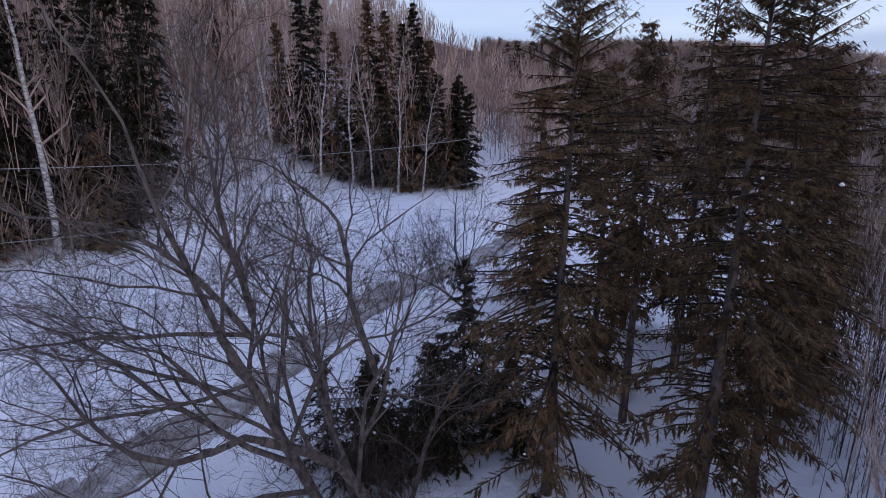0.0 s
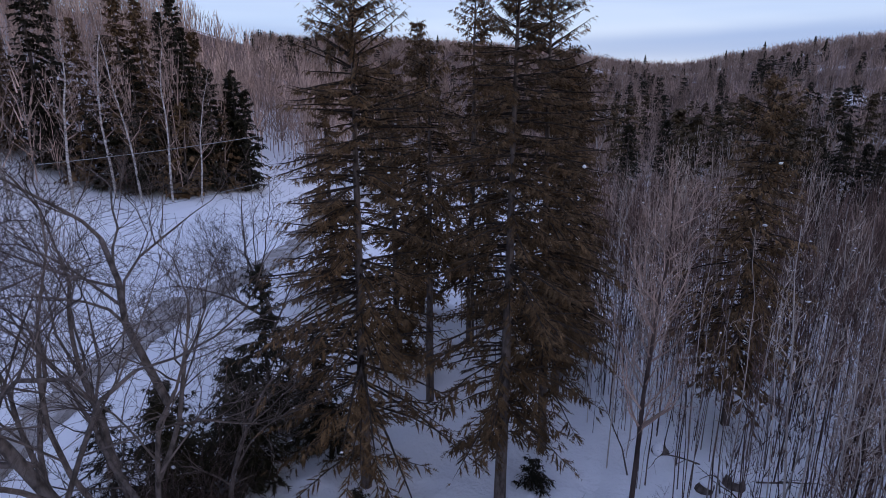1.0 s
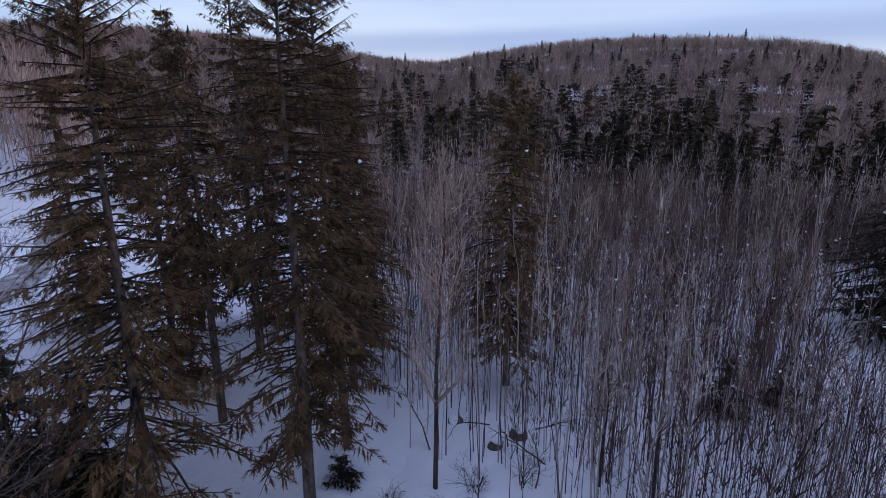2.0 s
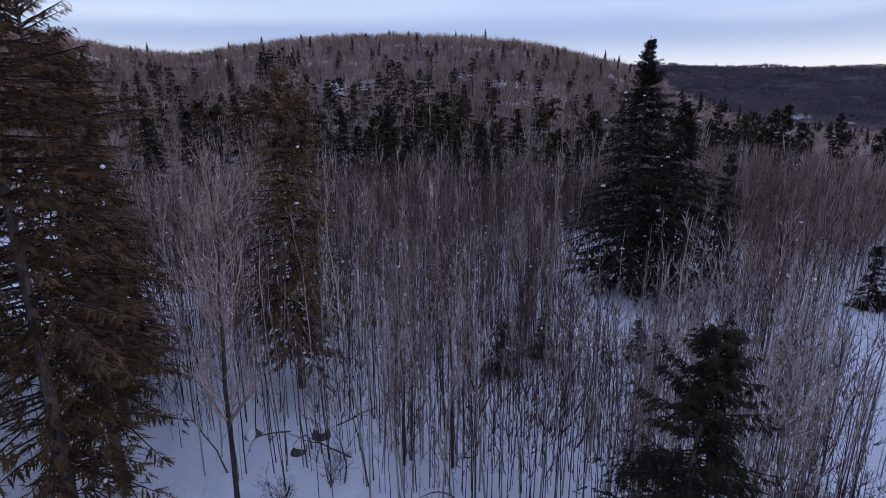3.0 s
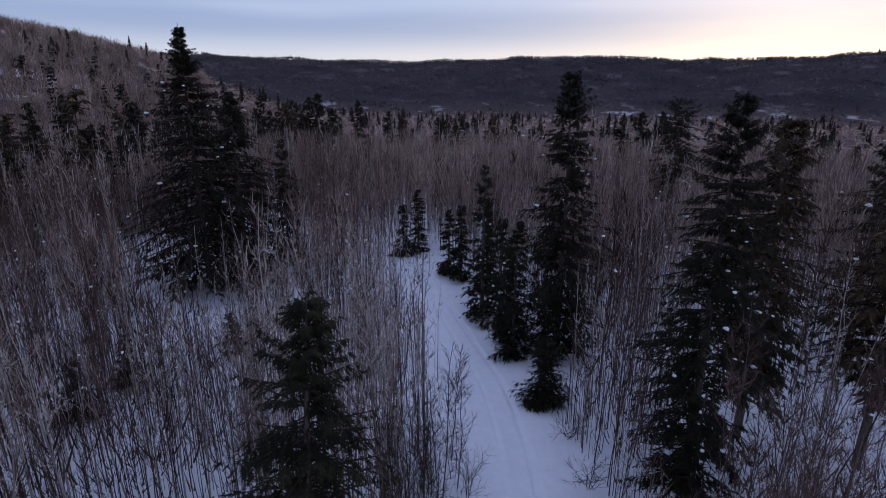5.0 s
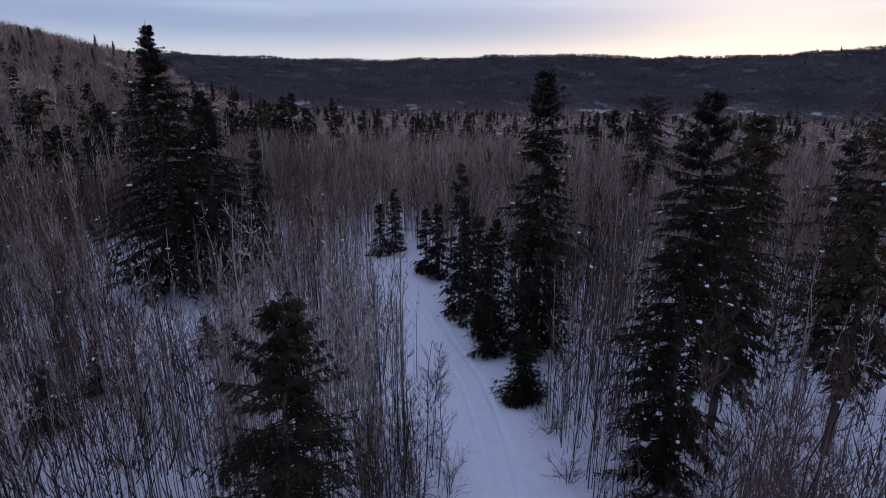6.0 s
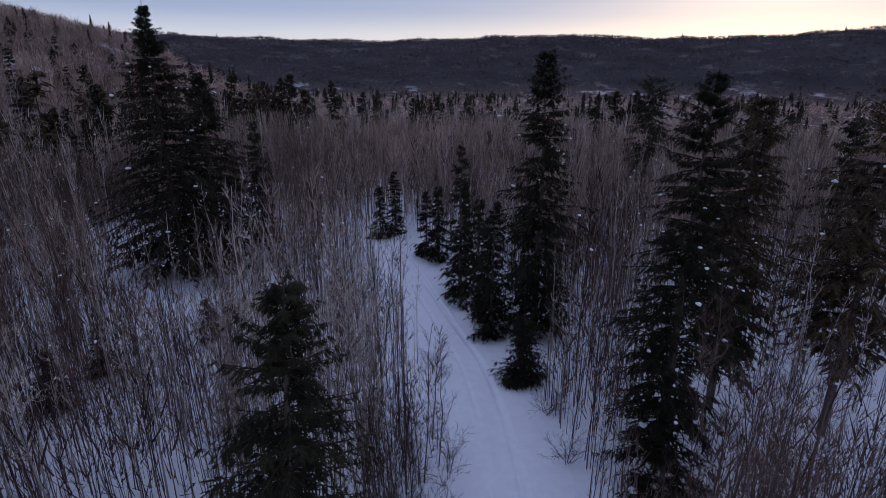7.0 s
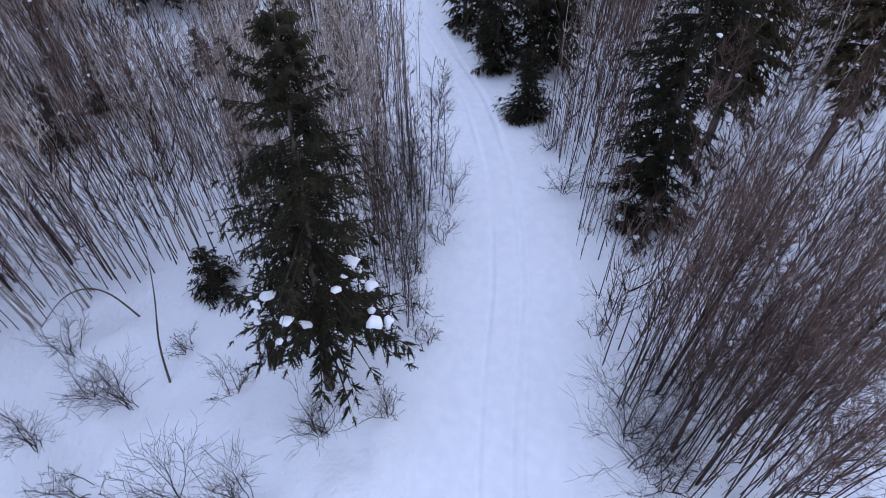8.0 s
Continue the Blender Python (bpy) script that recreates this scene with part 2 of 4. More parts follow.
def pipe(points, radii, sides=7):
    """One unbroken round stem through points."""
    p, r = np.asarray(points, float), np.asarray(radii, float)
    d = unit(np.gradient(p, axis=0))
    ref = np.array([1.0, 0.13, 0.07])
    u = unit(np.cross(d, ref))
    w = np.cross(d, u)
    a = np.arange(sides) * 2 * np.pi / sides
    v = p[:, None] + (u[:, None] * np.cos(a)[None, :, None] + w[:, None] * np.sin(a)[None, :, None]) * r[:, None, None]
    k = len(p)
    i = np.arange(sides)
    j = (i + 1) % sides
    f = np.concatenate([np.stack([i, j, j + sides], 1), np.stack([i, j + sides, i + sides], 1)])
    f = (f[None] + (np.arange(k - 1) * sides)[:, None, None]).reshape(-1, 3)
    cap = np.stack([np.zeros(sides - 2, int), np.arange(1, sides - 1), np.arange(2, sides)], 1) + (k - 1) * sides
    return v.reshape(-1, 3), np.concatenate([f, cap])



# ---------------------------------------------------------------- trees


def spruce(rng, h, reach, clear=0.08, step=0.42, arms=7, twigs=19, tufts=6, droop=0.30, gaps=0.08, needle=0.085, thick=None, bend=0.15, taper=0.9, spire=0.0, skip=None, spray=0.33, longest=0.6, floor=0.45, core=0.17):
    """A conifer: (trunk, limbs, needles, points on top of the limbs). Limbs in whorls, each with side twigs that carry small sprays."""
    k = 12
    zz = np.linspace(0, 1, k)
    sway = np.cumsum(rng.normal(0, bend / k, (k, 2)), 0)
    line = np.column_stack([sway * zz[:, None] * h * 0.12, zz * h])
    r0 = thick or 0.010 * h + 0.03
    trunk = pipe(line, r0 * (1 - zz) ** 0.85 + 0.012, 8)
    zs = []
    z = h * clear
    while z < h * 0.985:
        zs.append(z)
        z += step * rng.uniform(0.7, 1.25) * (1.0 if z < 0.7 * h else 0.75)
    zb = np.repeat(np.array(zs), arms) + rng.normal(0, 0.08, len(zs) * arms)
    zb = np.clip(zb, h * clear, h * 0.985)
    n = len(zb)
    az = rng.uniform(0, 2 * np.pi, n)
    t = (zb / h - clear) / (1 - clear)
    prof = (1 - t) ** taper * np.clip(0.62 + t * 2.4, 0, 1)
    if spire:
        prof = prof * np.where(t > 0.75, 1 - spire * (t - 0.75) / 0.25, 1)
    ln = reach * prof * rng.uniform(0.70, 1.22, n) + 0.12
    # uneven outline: the reach wanders round the tree and up it
    ph = rng.uniform(0, 6.28, 4)
    ln *= 1 + 0.20 * np.sin(2 * az + zb * 1.1 + ph[0]) + 0.14 * np.sin(3 * az - zb * 2.3 + ph[1])
    keep = rng.random(n) > gaps
    if skip is not None:
        keep &= ~skip(zb / h, az, rng)
    zb, az, t, ln = zb[keep], az[keep], t[keep], ln[keep]
    n = len(zb)
    out = np.column_stack([np.cos(az), np.sin(az), np.zeros(n)])
    sidev = np.column_stack([-np.sin(az), np.cos(az), np.zeros(n)])
    root = np.column_stack([np.interp(zb, line[:, 2], line[:, 0]), np.interp(zb, line[:, 2], line[:, 1]), zb])
    rise = np.where(t > 0.8, 0.55, 0.10) + rng.normal(0, 0.10, n)
    dr = droop * (1.25 - t) + rng.normal(0, 0.05, n)
    dr = np.minimum(dr, (zb - floor) / (1.6 * ln) + rise / 1.6)     # the lowest boughs stay off the snow

    def along(s):
        s = np.asarray(s)
        return root[:, None] + out[:, None] * (ln[:, None] * s)[..., None] + np.array([0, 0, 1.0]) * (ln[:, None] * (rise[:, None] * s - dr[:, None] * s ** 1.7 * 1.6 + 0.10 * s ** 4))[..., None]

    sl = np.tile(np.array([0.0, 0.45, 0.8, 1.0]), (n, 1))
    pts = along(sl)
    rb = 0.010 + 0.010 * ln
    limbs = [tubes(pts[:, i], pts[:, i + 1], rb * (1 - 0.3 * i), rb * (0.7 - 0.3 * i) if i < 2 else None, 4 if tufts > 3 else 3) for i in range(3)]
    # side twigs
    s = np.sort(rng.uniform(0.16, 1.0, (n, twigs)), 1)
    s[:, -1] = 1.0
    b = along(s)
    tl = (0.42 * ln[:, None] * (1.02 - s) + 0.24) * rng.uniform(0.6, 1.25, s.shape)
    tl = np.minimum(tl, longest) * (1 - 0.62 * t[:, None])
    sgn = np.where(rng.random(s.shape) > 0.5, 1.0, -1.0)
    spread = np.where(s > 0.97, rng.normal(0, 0.35, s.shape), sgn * rng.uniform(0.6, 1.25, s.shape))
    td = out[:, None] * np.cos(spread)[..., None] + sidev[:, None] * np.sin(spread)[..., None]
    td[..., 2] += rng.uniform(-0.75, 0.0, s.shape)
    td = unit(td)
    b, td, tl = b.reshape(-1, 3), td.reshape(-1, 3), tl.ravel()
    m = len(b)
    # each twig is a feather: small branchlets to both sides, and a few that hang
    k = 2 * tufts
    u = np.tile((np.arange(tufts) + 0.5) / tufts, (m, 2)) + rng.uniform(-0.4, 0.4, (m, k)) / tufts
    way = np.repeat(np.array([1.0, -1.0]), tufts)[None]
    across = unit(np.cross(td, (0, 0, 1.0)) + rng.normal(0, 0.25, td.shape))
    nd = td[:, None] * rng.uniform(0.55, 1.0, (m, k))[..., None] + across[:, None] * (way * rng.uniform(0.45, 0.9, (m, k)))[..., None]
    nd = nd + rng.normal(0, 0.22, (m, k, 3))
    nd[..., 2] -= 0.25
    hang = rng.random((m, k)) < 0.2
    nd[hang] += (0, 0, -0.7)
    nd = unit(nd)
    q = b[:, None] + td[:, None] * (tl[:, None] * u)[..., None]
    q[..., 2] -= 0.25 * tl[:, None] * u ** 2
    ll = (needle + 0.28 * tl[:, None] * (1.05 - u)) * rng.uniform(0.6, 1.35, (m, k))
    half = td[:, None] * (ll * spray * rng.uniform(0.6, 1.2, (m, k)) * 0.5)[..., None]
    leaf = np.stack([q - half, q + half, q + nd * ll[..., None]], 2).reshape(-1, 3)
    leaf = (leaf, np.arange(len(leaf)).reshape(-1, 3))
    # the matted middle of each feather
    end = b + td * (tl * 0.95)[:, None]
    end[:, 2] -= 0.25 * tl
    wid = across * (tl * core * 0.5)[:, None]
    mat_ = np.stack([b, b * 0.5 + end * 0.5 - wid, end, b * 0.5 + end * 0.5 + wid], 1).reshape(-1, 3)
    quad = np.array([[0, 1, 2], [0, 2, 3]])
    leaf = soup([leaf, (mat_, (quad[None] + (np.arange(m) * 4)[:, None, None]).reshape(-1, 3))])
    tips = along(np.tile(np.array([0.72, 0.92]), (n, 1))).reshape(-1, 3)
    return trunk, soup(limbs), leaf, tips


def lump(rng, size):
    """A snow pillow: a bumpy flattened ball."""
    bm_ = bmesh.new()
    bmesh.ops.create_icosphere(bm_, subdivisions=2 if size > 0.12 else 1, radius=1.0)
    v = np.array([x.co[:] for x in bm_.verts])
    f = np.array([[x.index for x in fc.verts] for fc in bm_.faces])
    bm_.free()
    ph = rng.uniform(0, 6.28, 3)
    v *= (1 + 0.22 * np.sin(3.1 * v[:, [1]] + ph[0]) + 0.18 * np.sin(4.2 * v[:, [0]] + 2 * v[:, [2]] + ph[1]))
    v *= np.array([1.0, 0.75, 0.5]) * size
    return v, f


def build_spruce(name, x, y, h, reach, label, seed, mat=None, clumps=0, size=(0.04, 0.11), top=0.8, bottom=0.0, group="", lean=(0, 0), detail=0, facing=None, **kw):
    rng = np.random.default_rng(seed)
    tree = thing(name, label, "spruce tree", group)
    fine = ({}, dict(twigs=13, tufts=3, needle=0.13, longest=0.65, spray=0.46, core=0.28, arms=9), dict(twigs=11, tufts=3, needle=0.17, longest=0.85, arms=7, step=0.48, spray=0.42, core=0.26), dict(twigs=8, tufts=1, needle=0.26, longest=0.85, arms=7, step=0.5, spray=0.9, core=0.8))[detail]
    if h < 4.5:
        fine = dict(twigs=10, tufts=4, needle=0.06, longest=0.32, spray=0.4, core=0.2, arms=8)
    trunk, limbs, leaf, tips = spruce(rng, h, reach, **{**fine, **kw})
    part("trunk", trunk, M_BARK, tree, "grey-brown bark", True)
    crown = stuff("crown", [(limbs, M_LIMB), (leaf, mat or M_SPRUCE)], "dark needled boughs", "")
    crown.parent = tree
    if clumps:
        low_ = tips[(tips[:, 2] < h * top) & (tips[:, 2] > h * bottom)]
        if facing:
            low_ = low_[low_[:, 0] * facing[0] + low_[:, 1] * facing[1] > 0.4]
        for i in rng.choice(len(low_), clumps, replace=False):
            v, f = lump(rng, rng.uniform(*size))
            part("snow_clump", (v @ np.array(pose(0, 0, 0, 0, 0, rng.uniform(0, 360)).to_3x3()).T + low_[i] + (0, 0, 0.04), f), M_CLUMP, tree, "white snow clump", True)
    tree.matrix_basis = pose(x, y, ground_z(x, y) - 0.15, lean[0], lean[1], 0)
    return tree


def hardwood(rng, h, base_r, first=0.3, arms=26, reach=0.2, twigs=5, twiglets=2, up=(0.75, 1.5), wob=0.02, fork=0, fine=0.004, sides=6):
    """A bare broadleaf tree: (stem, crown). Rising limbs with twigs and twiglets."""
    k = 9
    zz = np.linspace(0, 1, k)
    sway = np.cumsum(rng.normal(0, wob, (k, 2)), 0)
    lean = rng.normal(0, 0.03, 2)
    line = np.column_stack([(sway * zz[:, None] + lean * zz[:, None] ** 1.3) * h, zz * h])
    rad = base_r * (1 - zz) ** 0.9 + 0.006
    stem = [pipe(line, rad, sides)]
    t = np.sort(first + (0.97 - first) * rng.random(arms) ** 0.85)
    az = np.arange(arms) * 2.4 + rng.normal(0, 0.5, arms)
    root = np.column_stack([np.interp(t, zz, line[:, i]) for i in range(3)])
    rr = np.interp(t, zz, rad) * 0.55
    ln = h * reach * (1.15 - t) ** 0.7 * rng.uniform(0.5, 1.2, arms)
    up_ = rng.uniform(*up, arms)
    d0 = unit(np.column_stack([np.cos(az), np.sin(az), up_ * 0.8]))
    d1 = unit(np.column_stack([np.cos(az + rng.normal(0, .3, arms)), np.sin(az + rng.normal(0, .3, arms)), up_ * 1.7]))
    p1 = root + d0 * (ln * 0.5)[:, None]
    p2 = p1 + d1 * (ln * 0.5)[:, None]
    crown = [tubes(root, p1, rr, rr * 0.6, 4), tubes(p1, p2, rr * 0.6, None, 3)]
    s = rng.uniform(0.2, 1.0, (arms, twigs))
    b = np.where((s < 0.5)[..., None], root[:, None] + (p1 - root)[:, None] * (s * 2)[..., None], p1[:, None] + (p2 - p1)[:, None] * (s * 2 - 1)[..., None]).reshape(-1, 3)
    dd = unit(np.repeat(d1, twigs, 0) + rng.normal(0, 0.55, (arms * twigs, 3)) + (0, 0, 0.25))
    tl = np.repeat(ln, twigs) * rng.uniform(0.25, 0.6, arms * twigs)
    e = b + dd * tl[:, None]
    crown.append(tubes(b, e, fine * 1.3 + 0.002, None, 3))
    if twiglets:
        m = len(b)
        s = rng.uniform(0.25, 0.95, (m, twiglets))
        b2 = (b[:, None] + (e - b)[:, None] * s[..., None]).reshape(-1, 3)
        d2 = unit(np.repeat(dd, twiglets, 0) + rng.normal(0, 0.6, (m * twiglets, 3)))
        e2 = b2 + d2 * (np.repeat(tl, twiglets) * rng.uniform(0.25, 0.6, m * twiglets))[:, None]
        crown.append(tubes(b2, e2, fine, None, 3))
    return soup(stem), soup(crown)


def spread_tree(rng, stems, levels=5, kids=(3, 3, 3, 3, 3), shrink=0.66, fine=0.006, spines=None):
    """A broad many-stemmed bare tree grown limb by limb from (root, direction, length, radius, levels)."""
    thick, thin = [], []
    todo = [(np.array(p, float), unit(np.array(d, float)), ln, r, 0) for p, d, ln, r in stems]
    while todo:
        p, d, ln, r, lv = todo.pop()
        n = 4 if lv < 2 else 3 if lv < levels - 1 else 1
        pts, dirs = [p], [d]
        for i in range(n):
            d = unit(d + rng.normal(0, 0.14 + 0.045 * lv, 3) + np.array([0, 0, 0.02]))
            pts.append(pts[-1] + d * ln / n)
            dirs.append(d)
        pts = np.array(pts)
        if spines is not None and lv < 2 and r > 0.05:
            spines.extend(pts[:-1, None] + (pts[1:] - pts[:-1])[:, None] * np.linspace(0, 1, 12)[None, :, None])
        last = lv >= levels - 1
        r1 = 0.0 if last else r * 0.62
        rad = np.linspace(r, max(r1, 0.003), n + 1)
        (thick if lv < 2 else thin).append(pipe(pts, rad, 7 if lv < 1 else 5 if lv < 2 else 3))
        if last:
            continue
        k = kids[lv]
        for c in range(k + 1):
            s = 1.0 if c == k else rng.uniform(0.30, 0.95)
            q = np.array([np.interp(s * n, np.arange(n + 1), pts[:, j]) for j in range(3)])
            dq = dirs[min(n, int(s * n))]
            spread = 0.22 if c == k else rng.uniform(0.55, 1.1)
            nd = unit(dq + spread * unit(rng.normal(0, 1, 3)) + np.array([0, 0, 0.06]))
            todo.append((q, nd, ln * shrink * rng.uniform(0.75, 1.2), max(np.interp(s, [0, 1], [r, r * 0.62]) * (0.8 if c == k else 0.5), fine * 0.6), lv + 1))
    return soup(thick), soup(thin)


def far_conifer(rng, layers=9, spikes=9, slim=0.2):
    """A conifer seen from far off, one unit high: drooping ragged tiers round a stem."""
    out_ = [tubes([[0, 0, 0]], [[0, 0, 1.0]], 0.012, None, 4)]
    for i in range(layers):
        t = (i + 0.3) / layers
        z = 0.10 + 0.90 * t
        r = slim * (1 - t) ** 0.8 + 0.012
        az = np.arange(spikes) * 2 * np.pi / spikes + rng.uniform(0, 6)
        rr = r * rng.uniform(0.5, 1.3, spikes)
        tip = np.column_stack([np.cos(az) * rr, np.sin(az) * rr, z - (0.05 + rr * 0.35) * rng.uniform(0.5, 1.4, spikes)])
        top = np.tile([0, 0, min(z + 0.07, 1.0)], (spikes, 1))
        wv = np.column_stack([-np.sin(az), np.cos(az), np.zeros(spikes)]) * (rr * 0.5)[:, None]
        m_ = top * 0.45 + tip * 0.55
        v = np.stack([top, m_ - wv, tip, m_ + wv], 1).reshape(-1, 3)
        f = np.array([[0, 1, 2], [0, 2, 3]])
        out_.append((v, (f[None] + (np.arange(spikes) * 4)[:, None, None]).reshape(-1, 3)))
    return soup(out_)


def far_hardwood(rng, rods=30, wide=0.003, stem=0.006, spread=0.15, low=0.35):
    """A bare tree seen from far off, one unit high: a stem and a sheaf of rising twigs."""
    out_ = [tubes([[0, 0, 0]], [[rng.normal(0, .02), rng.normal(0, .02), 1.0]], stem, None, 3)]
    t = rng.uniform(low, 0.93, rods)
    az = rng.uniform(0, 6.28, rods)
    r = rng.uniform(0.35, 1.0, rods) * spread * (1.3 - t)
    o = np.column_stack([np.cos(az), np.sin(az), 0 * az])
    k = rng.uniform(0, 0.6, rods)
    b = o * (r * k)[:, None] + np.column_stack([0 * t, 0 * t, t])
    e = o * r[:, None] + np.column_stack([0 * t, 0 * t, np.minimum(t + rng.uniform(0.08, 0.22, rods), 1.0 + 0.02 * rng.random(rods))])
    out_.append(tubes(b, e, wide * rng.uniform(0.7, 1.4, rods), None, 3))
    return soup(out_)


def far_crown(rng, rods=24, wide=0.006, stem=0.006, girth=0.22, low=0.42):
    """A bare tree seen from far off, one unit high: a stem that opens into a rounded head of fine twigs."""
    t = rng.uniform(low * 0.8, 0.80, rods)
    az = rng.uniform(0, 6.28, rods)
    up_ = np.arccos(rng.uniform(-0.25, 1.0, rods))
    half = (1.0 - low) / 2
    e = np.column_stack([np.sin(up_) * np.cos(az) * girth, np.sin(up_) * np.sin(az) * girth, low + half + np.cos(up_) * half]) * rng.uniform(0.85, 1.03, (rods, 1))
    b = np.column_stack([e[:, 0] * 0.25, e[:, 1] * 0.25, np.minimum(t, e[:, 2] - 0.10)])
    return soup([tubes([[0, 0, 0]], [[rng.normal(0, .02), rng.normal(0, .02), 0.85]], stem, None, 3), tubes(b, e, wide * rng.uniform(0.7, 1.4, rods), None, 3)])


def planted(variants, xs, ys, zs, hs, wide, rng):
    """Many trees in one mesh: a variant each, turned at random."""
    chunks = []
    pick = rng.integers(0, len(variants), len(xs))
    for i, (v, f) in enumerate(variants):
        sel = np.nonzero(pick == i)[0]
        if not len(sel):
            continue
        a_ = rng.uniform(0, 6.28, len(sel))
        c, s = np.cos(a_), np.sin(a_)
        w = (hs[sel] * wide[sel])[:, None]
        x = (v[None, :, 0] * c[:, None] - v[None, :, 1] * s[:, None]) * w + xs[sel][:, None]
        y = (v[None, :, 0] * s[:, None] + v[None, :, 1] * c[:, None]) * w + ys[sel][:, None]
        z = v[None, :, 2] * hs[sel][:, None] + zs[sel][:, None]
        vv = np.stack([x, y, z], -1).reshape(-1, 3)
        chunks.append((vv, (f[None] + (np.arange(len(sel)) * len(v))[:, None, None]).reshape(-1, 3)))
    return soup(chunks)


# ---------------------------------------------------------------- the lie of the land
# heights along rings round the place; azimuth counted anticlockwise from +y
RINGS = [0.0, 18.0, 55.0, 120.0, 430.0, 900.0, 1500.0, 4500.0]
LAND = {
    55.0: [(-180, 0), (-60, 0), (-20, 0.5), (-8, 4.5), (5, 6.3), (60, 6.3), (180, 0)],
    120.0: [(-180, 0), (-150, -7), (-105, -7), (-90, -6), (-77, 0), (-63, 3), (-40, 0), (-20, 3), (-8, 11), (0, 15), (6, 24), (16, 31), (60, 31), (180, 0)],
    430.0: [(-180, -20), (-150, -30), (-105, -30), (-91, -10), (-86, 14), (-82.5, 21), (-79.4, 27.5), (-74, 38), (-71, 40.5), (-63, 43), (-54, 41.5), (-47, 36), (-39, 24), (-34, 37), (-20, 46), (-8, 47.5), (-3, 42), (5, 62), (60, 62), (180, -20)],
    900.0: [(-180, -30), (-150, -45), (-105, -48), (-90, -35), (-82, 2), (-77, 22), (-63, 44), (-39, 30), (-8, 46), (60, 60), (180, -30)],
    1500.0: [(-180, 62), (-160, 74), (-146, 74), (-141, 62), (-132, 57), (-122, 70), (-105, 53), (-90, 60), (-82, 70), (-63, 58), (-39, 45), (60, 50), (180, 62)],
}


def wave(x, y, scale, seed):
    """Soft rolling unevenness, about -1 to 1."""
    p = np.random.default_rng(seed).uniform(0, 6.28, (6, 3))
    v = 0
    for i in range(6):
        a_ = p[i, 0]
        fr = (1 + 0.37 * i) / scale
        v = v + np.sin((x * np.cos(a_) + y * np.sin(a_)) * fr * 2 + p[i, 1]) / (1 + 0.5 * i)
    return v / 2.6


TRAIL = np.array([(-70.0, -14.0), (-30.0, -4.5), (-12.0, -1.8), (-1.5, -1.6), (1.2, -2.2), (4.8, -3.2), (8.0, -4.9), (10.7, -6.4), (13.7, -7.7), (17.5, -8.9), (21.5, -9.8), (27.0, -10.3), (34.0, -10.9), (41.5, -11.2), (46.0, -13.2), (52.0, -15.5)])
ROAD = np.array([(-60.0, -6.0), (-34.0, 3.0), (-22.0, 9.0), (-17.0, 13.5), (-14.0, 16.5), (-12.0, 19.8), (-10.3, 22.6), (-7.9, 28.2), (-5.4, 32.5), (-2.1, 36.5), (1.4, 39.5), (4.5, 46.0), (8.0, 58.0)])


def polyline(pts, n=320):
    t = np.r_[0, np.cumsum(np.linalg.norm(np.diff(pts, axis=0), axis=1))]
    u = np.linspace(0, t[-1], n)
    p = np.column_stack([np.interp(u, t, pts[:, i]) for i in (0, 1)])
    for _ in range(12):
        p[1:-1] = (p[:-2] + 2 * p[1:-1] + p[2:]) / 4
    return p


TRAIL_LINE, ROAD_LINE = polyline(TRAIL), polyline(ROAD)


def off_line(x, y, line):
    x, y = np.asarray(x, float), np.asarray(y, float)
    d = np.full(x.shape, 1e9)
    for px_, py_ in line[::2]:
        d = np.minimum(d, (x - px_) ** 2 + (y - py_) ** 2)
    return np.sqrt(d)


def smooth01(t):
    t = np.clip(t, 0, 1)
    return t * t * (3 - 2 * t)


def land(x, y):
    x, y = np.asarray(x, float), np.asarray(y, float)
    d = np.hypot(x, y)
    az = np.degrees(np.arctan2(-x, y))
    cols = []
    for r in RINGS:
        if r in LAND:
            tab = np.array(LAND[r], float)
            v = sum(np.interp((az + o + 180) % 360 - 180, tab[:, 0], tab[:, 1]) for o in (-4, -2, 0, 2, 4)) / 5
        else:
            v = np.full(d.shape, 0.0 if r < 100 else 20.0)
        cols.append(v)
    z = np.zeros(d.shape)
    for i in range(len(RINGS) - 1):
        a_, b_ = RINGS[i], RINGS[i + 1]
        t = (d - a_) / (b_ - a_)
        w = (t >= 0) & (t < 1)
        tt = np.clip(t, 0, 1)
        tt = 0.5 * tt + 0.5 * smooth01(tt)
        z = np.where(w, cols[i] + (cols[i + 1] - cols[i]) * tt, z)
    z = np.where(d >= RINGS[-1], 20.0, z)
    amp = np.clip(d / 60, 0.15, 1) * np.clip(d / 300, 0.35, 4)
    z = z + wave(x, y, 9.0, 1) * 0.10 + wave(x, y, 2.3, 3) * 0.08 * (d < 90) + wave(x, y, 0.8, 4) * 0.05 * (d < 40) + wave(x, y, 60.0, 2) * amp * 0.9
    return z


def ground_h(x, y):
    z = land(x, y)
    dt = off_line(x, y, TRAIL_LINE)
    z = z - 0.36 * (1 - smooth01((dt - 1.3) / 2.1))
    near = np.hypot(x, y) < 45
    z = z + (wave(x, y, 1.5, 5) * 0.15 + wave(x, y, 0.62, 6) * 0.08) * near * smooth01((dt - 2.4) / 1.5)
    dr_ = off_line(x, y, ROAD_LINE)
    return z - 0.35 * (1 - smooth01((dr_ - 1.3) / 1.0))


def ground_z(x, y):
    return float(ground_h(np.array([x]), np.array([y]))[0])


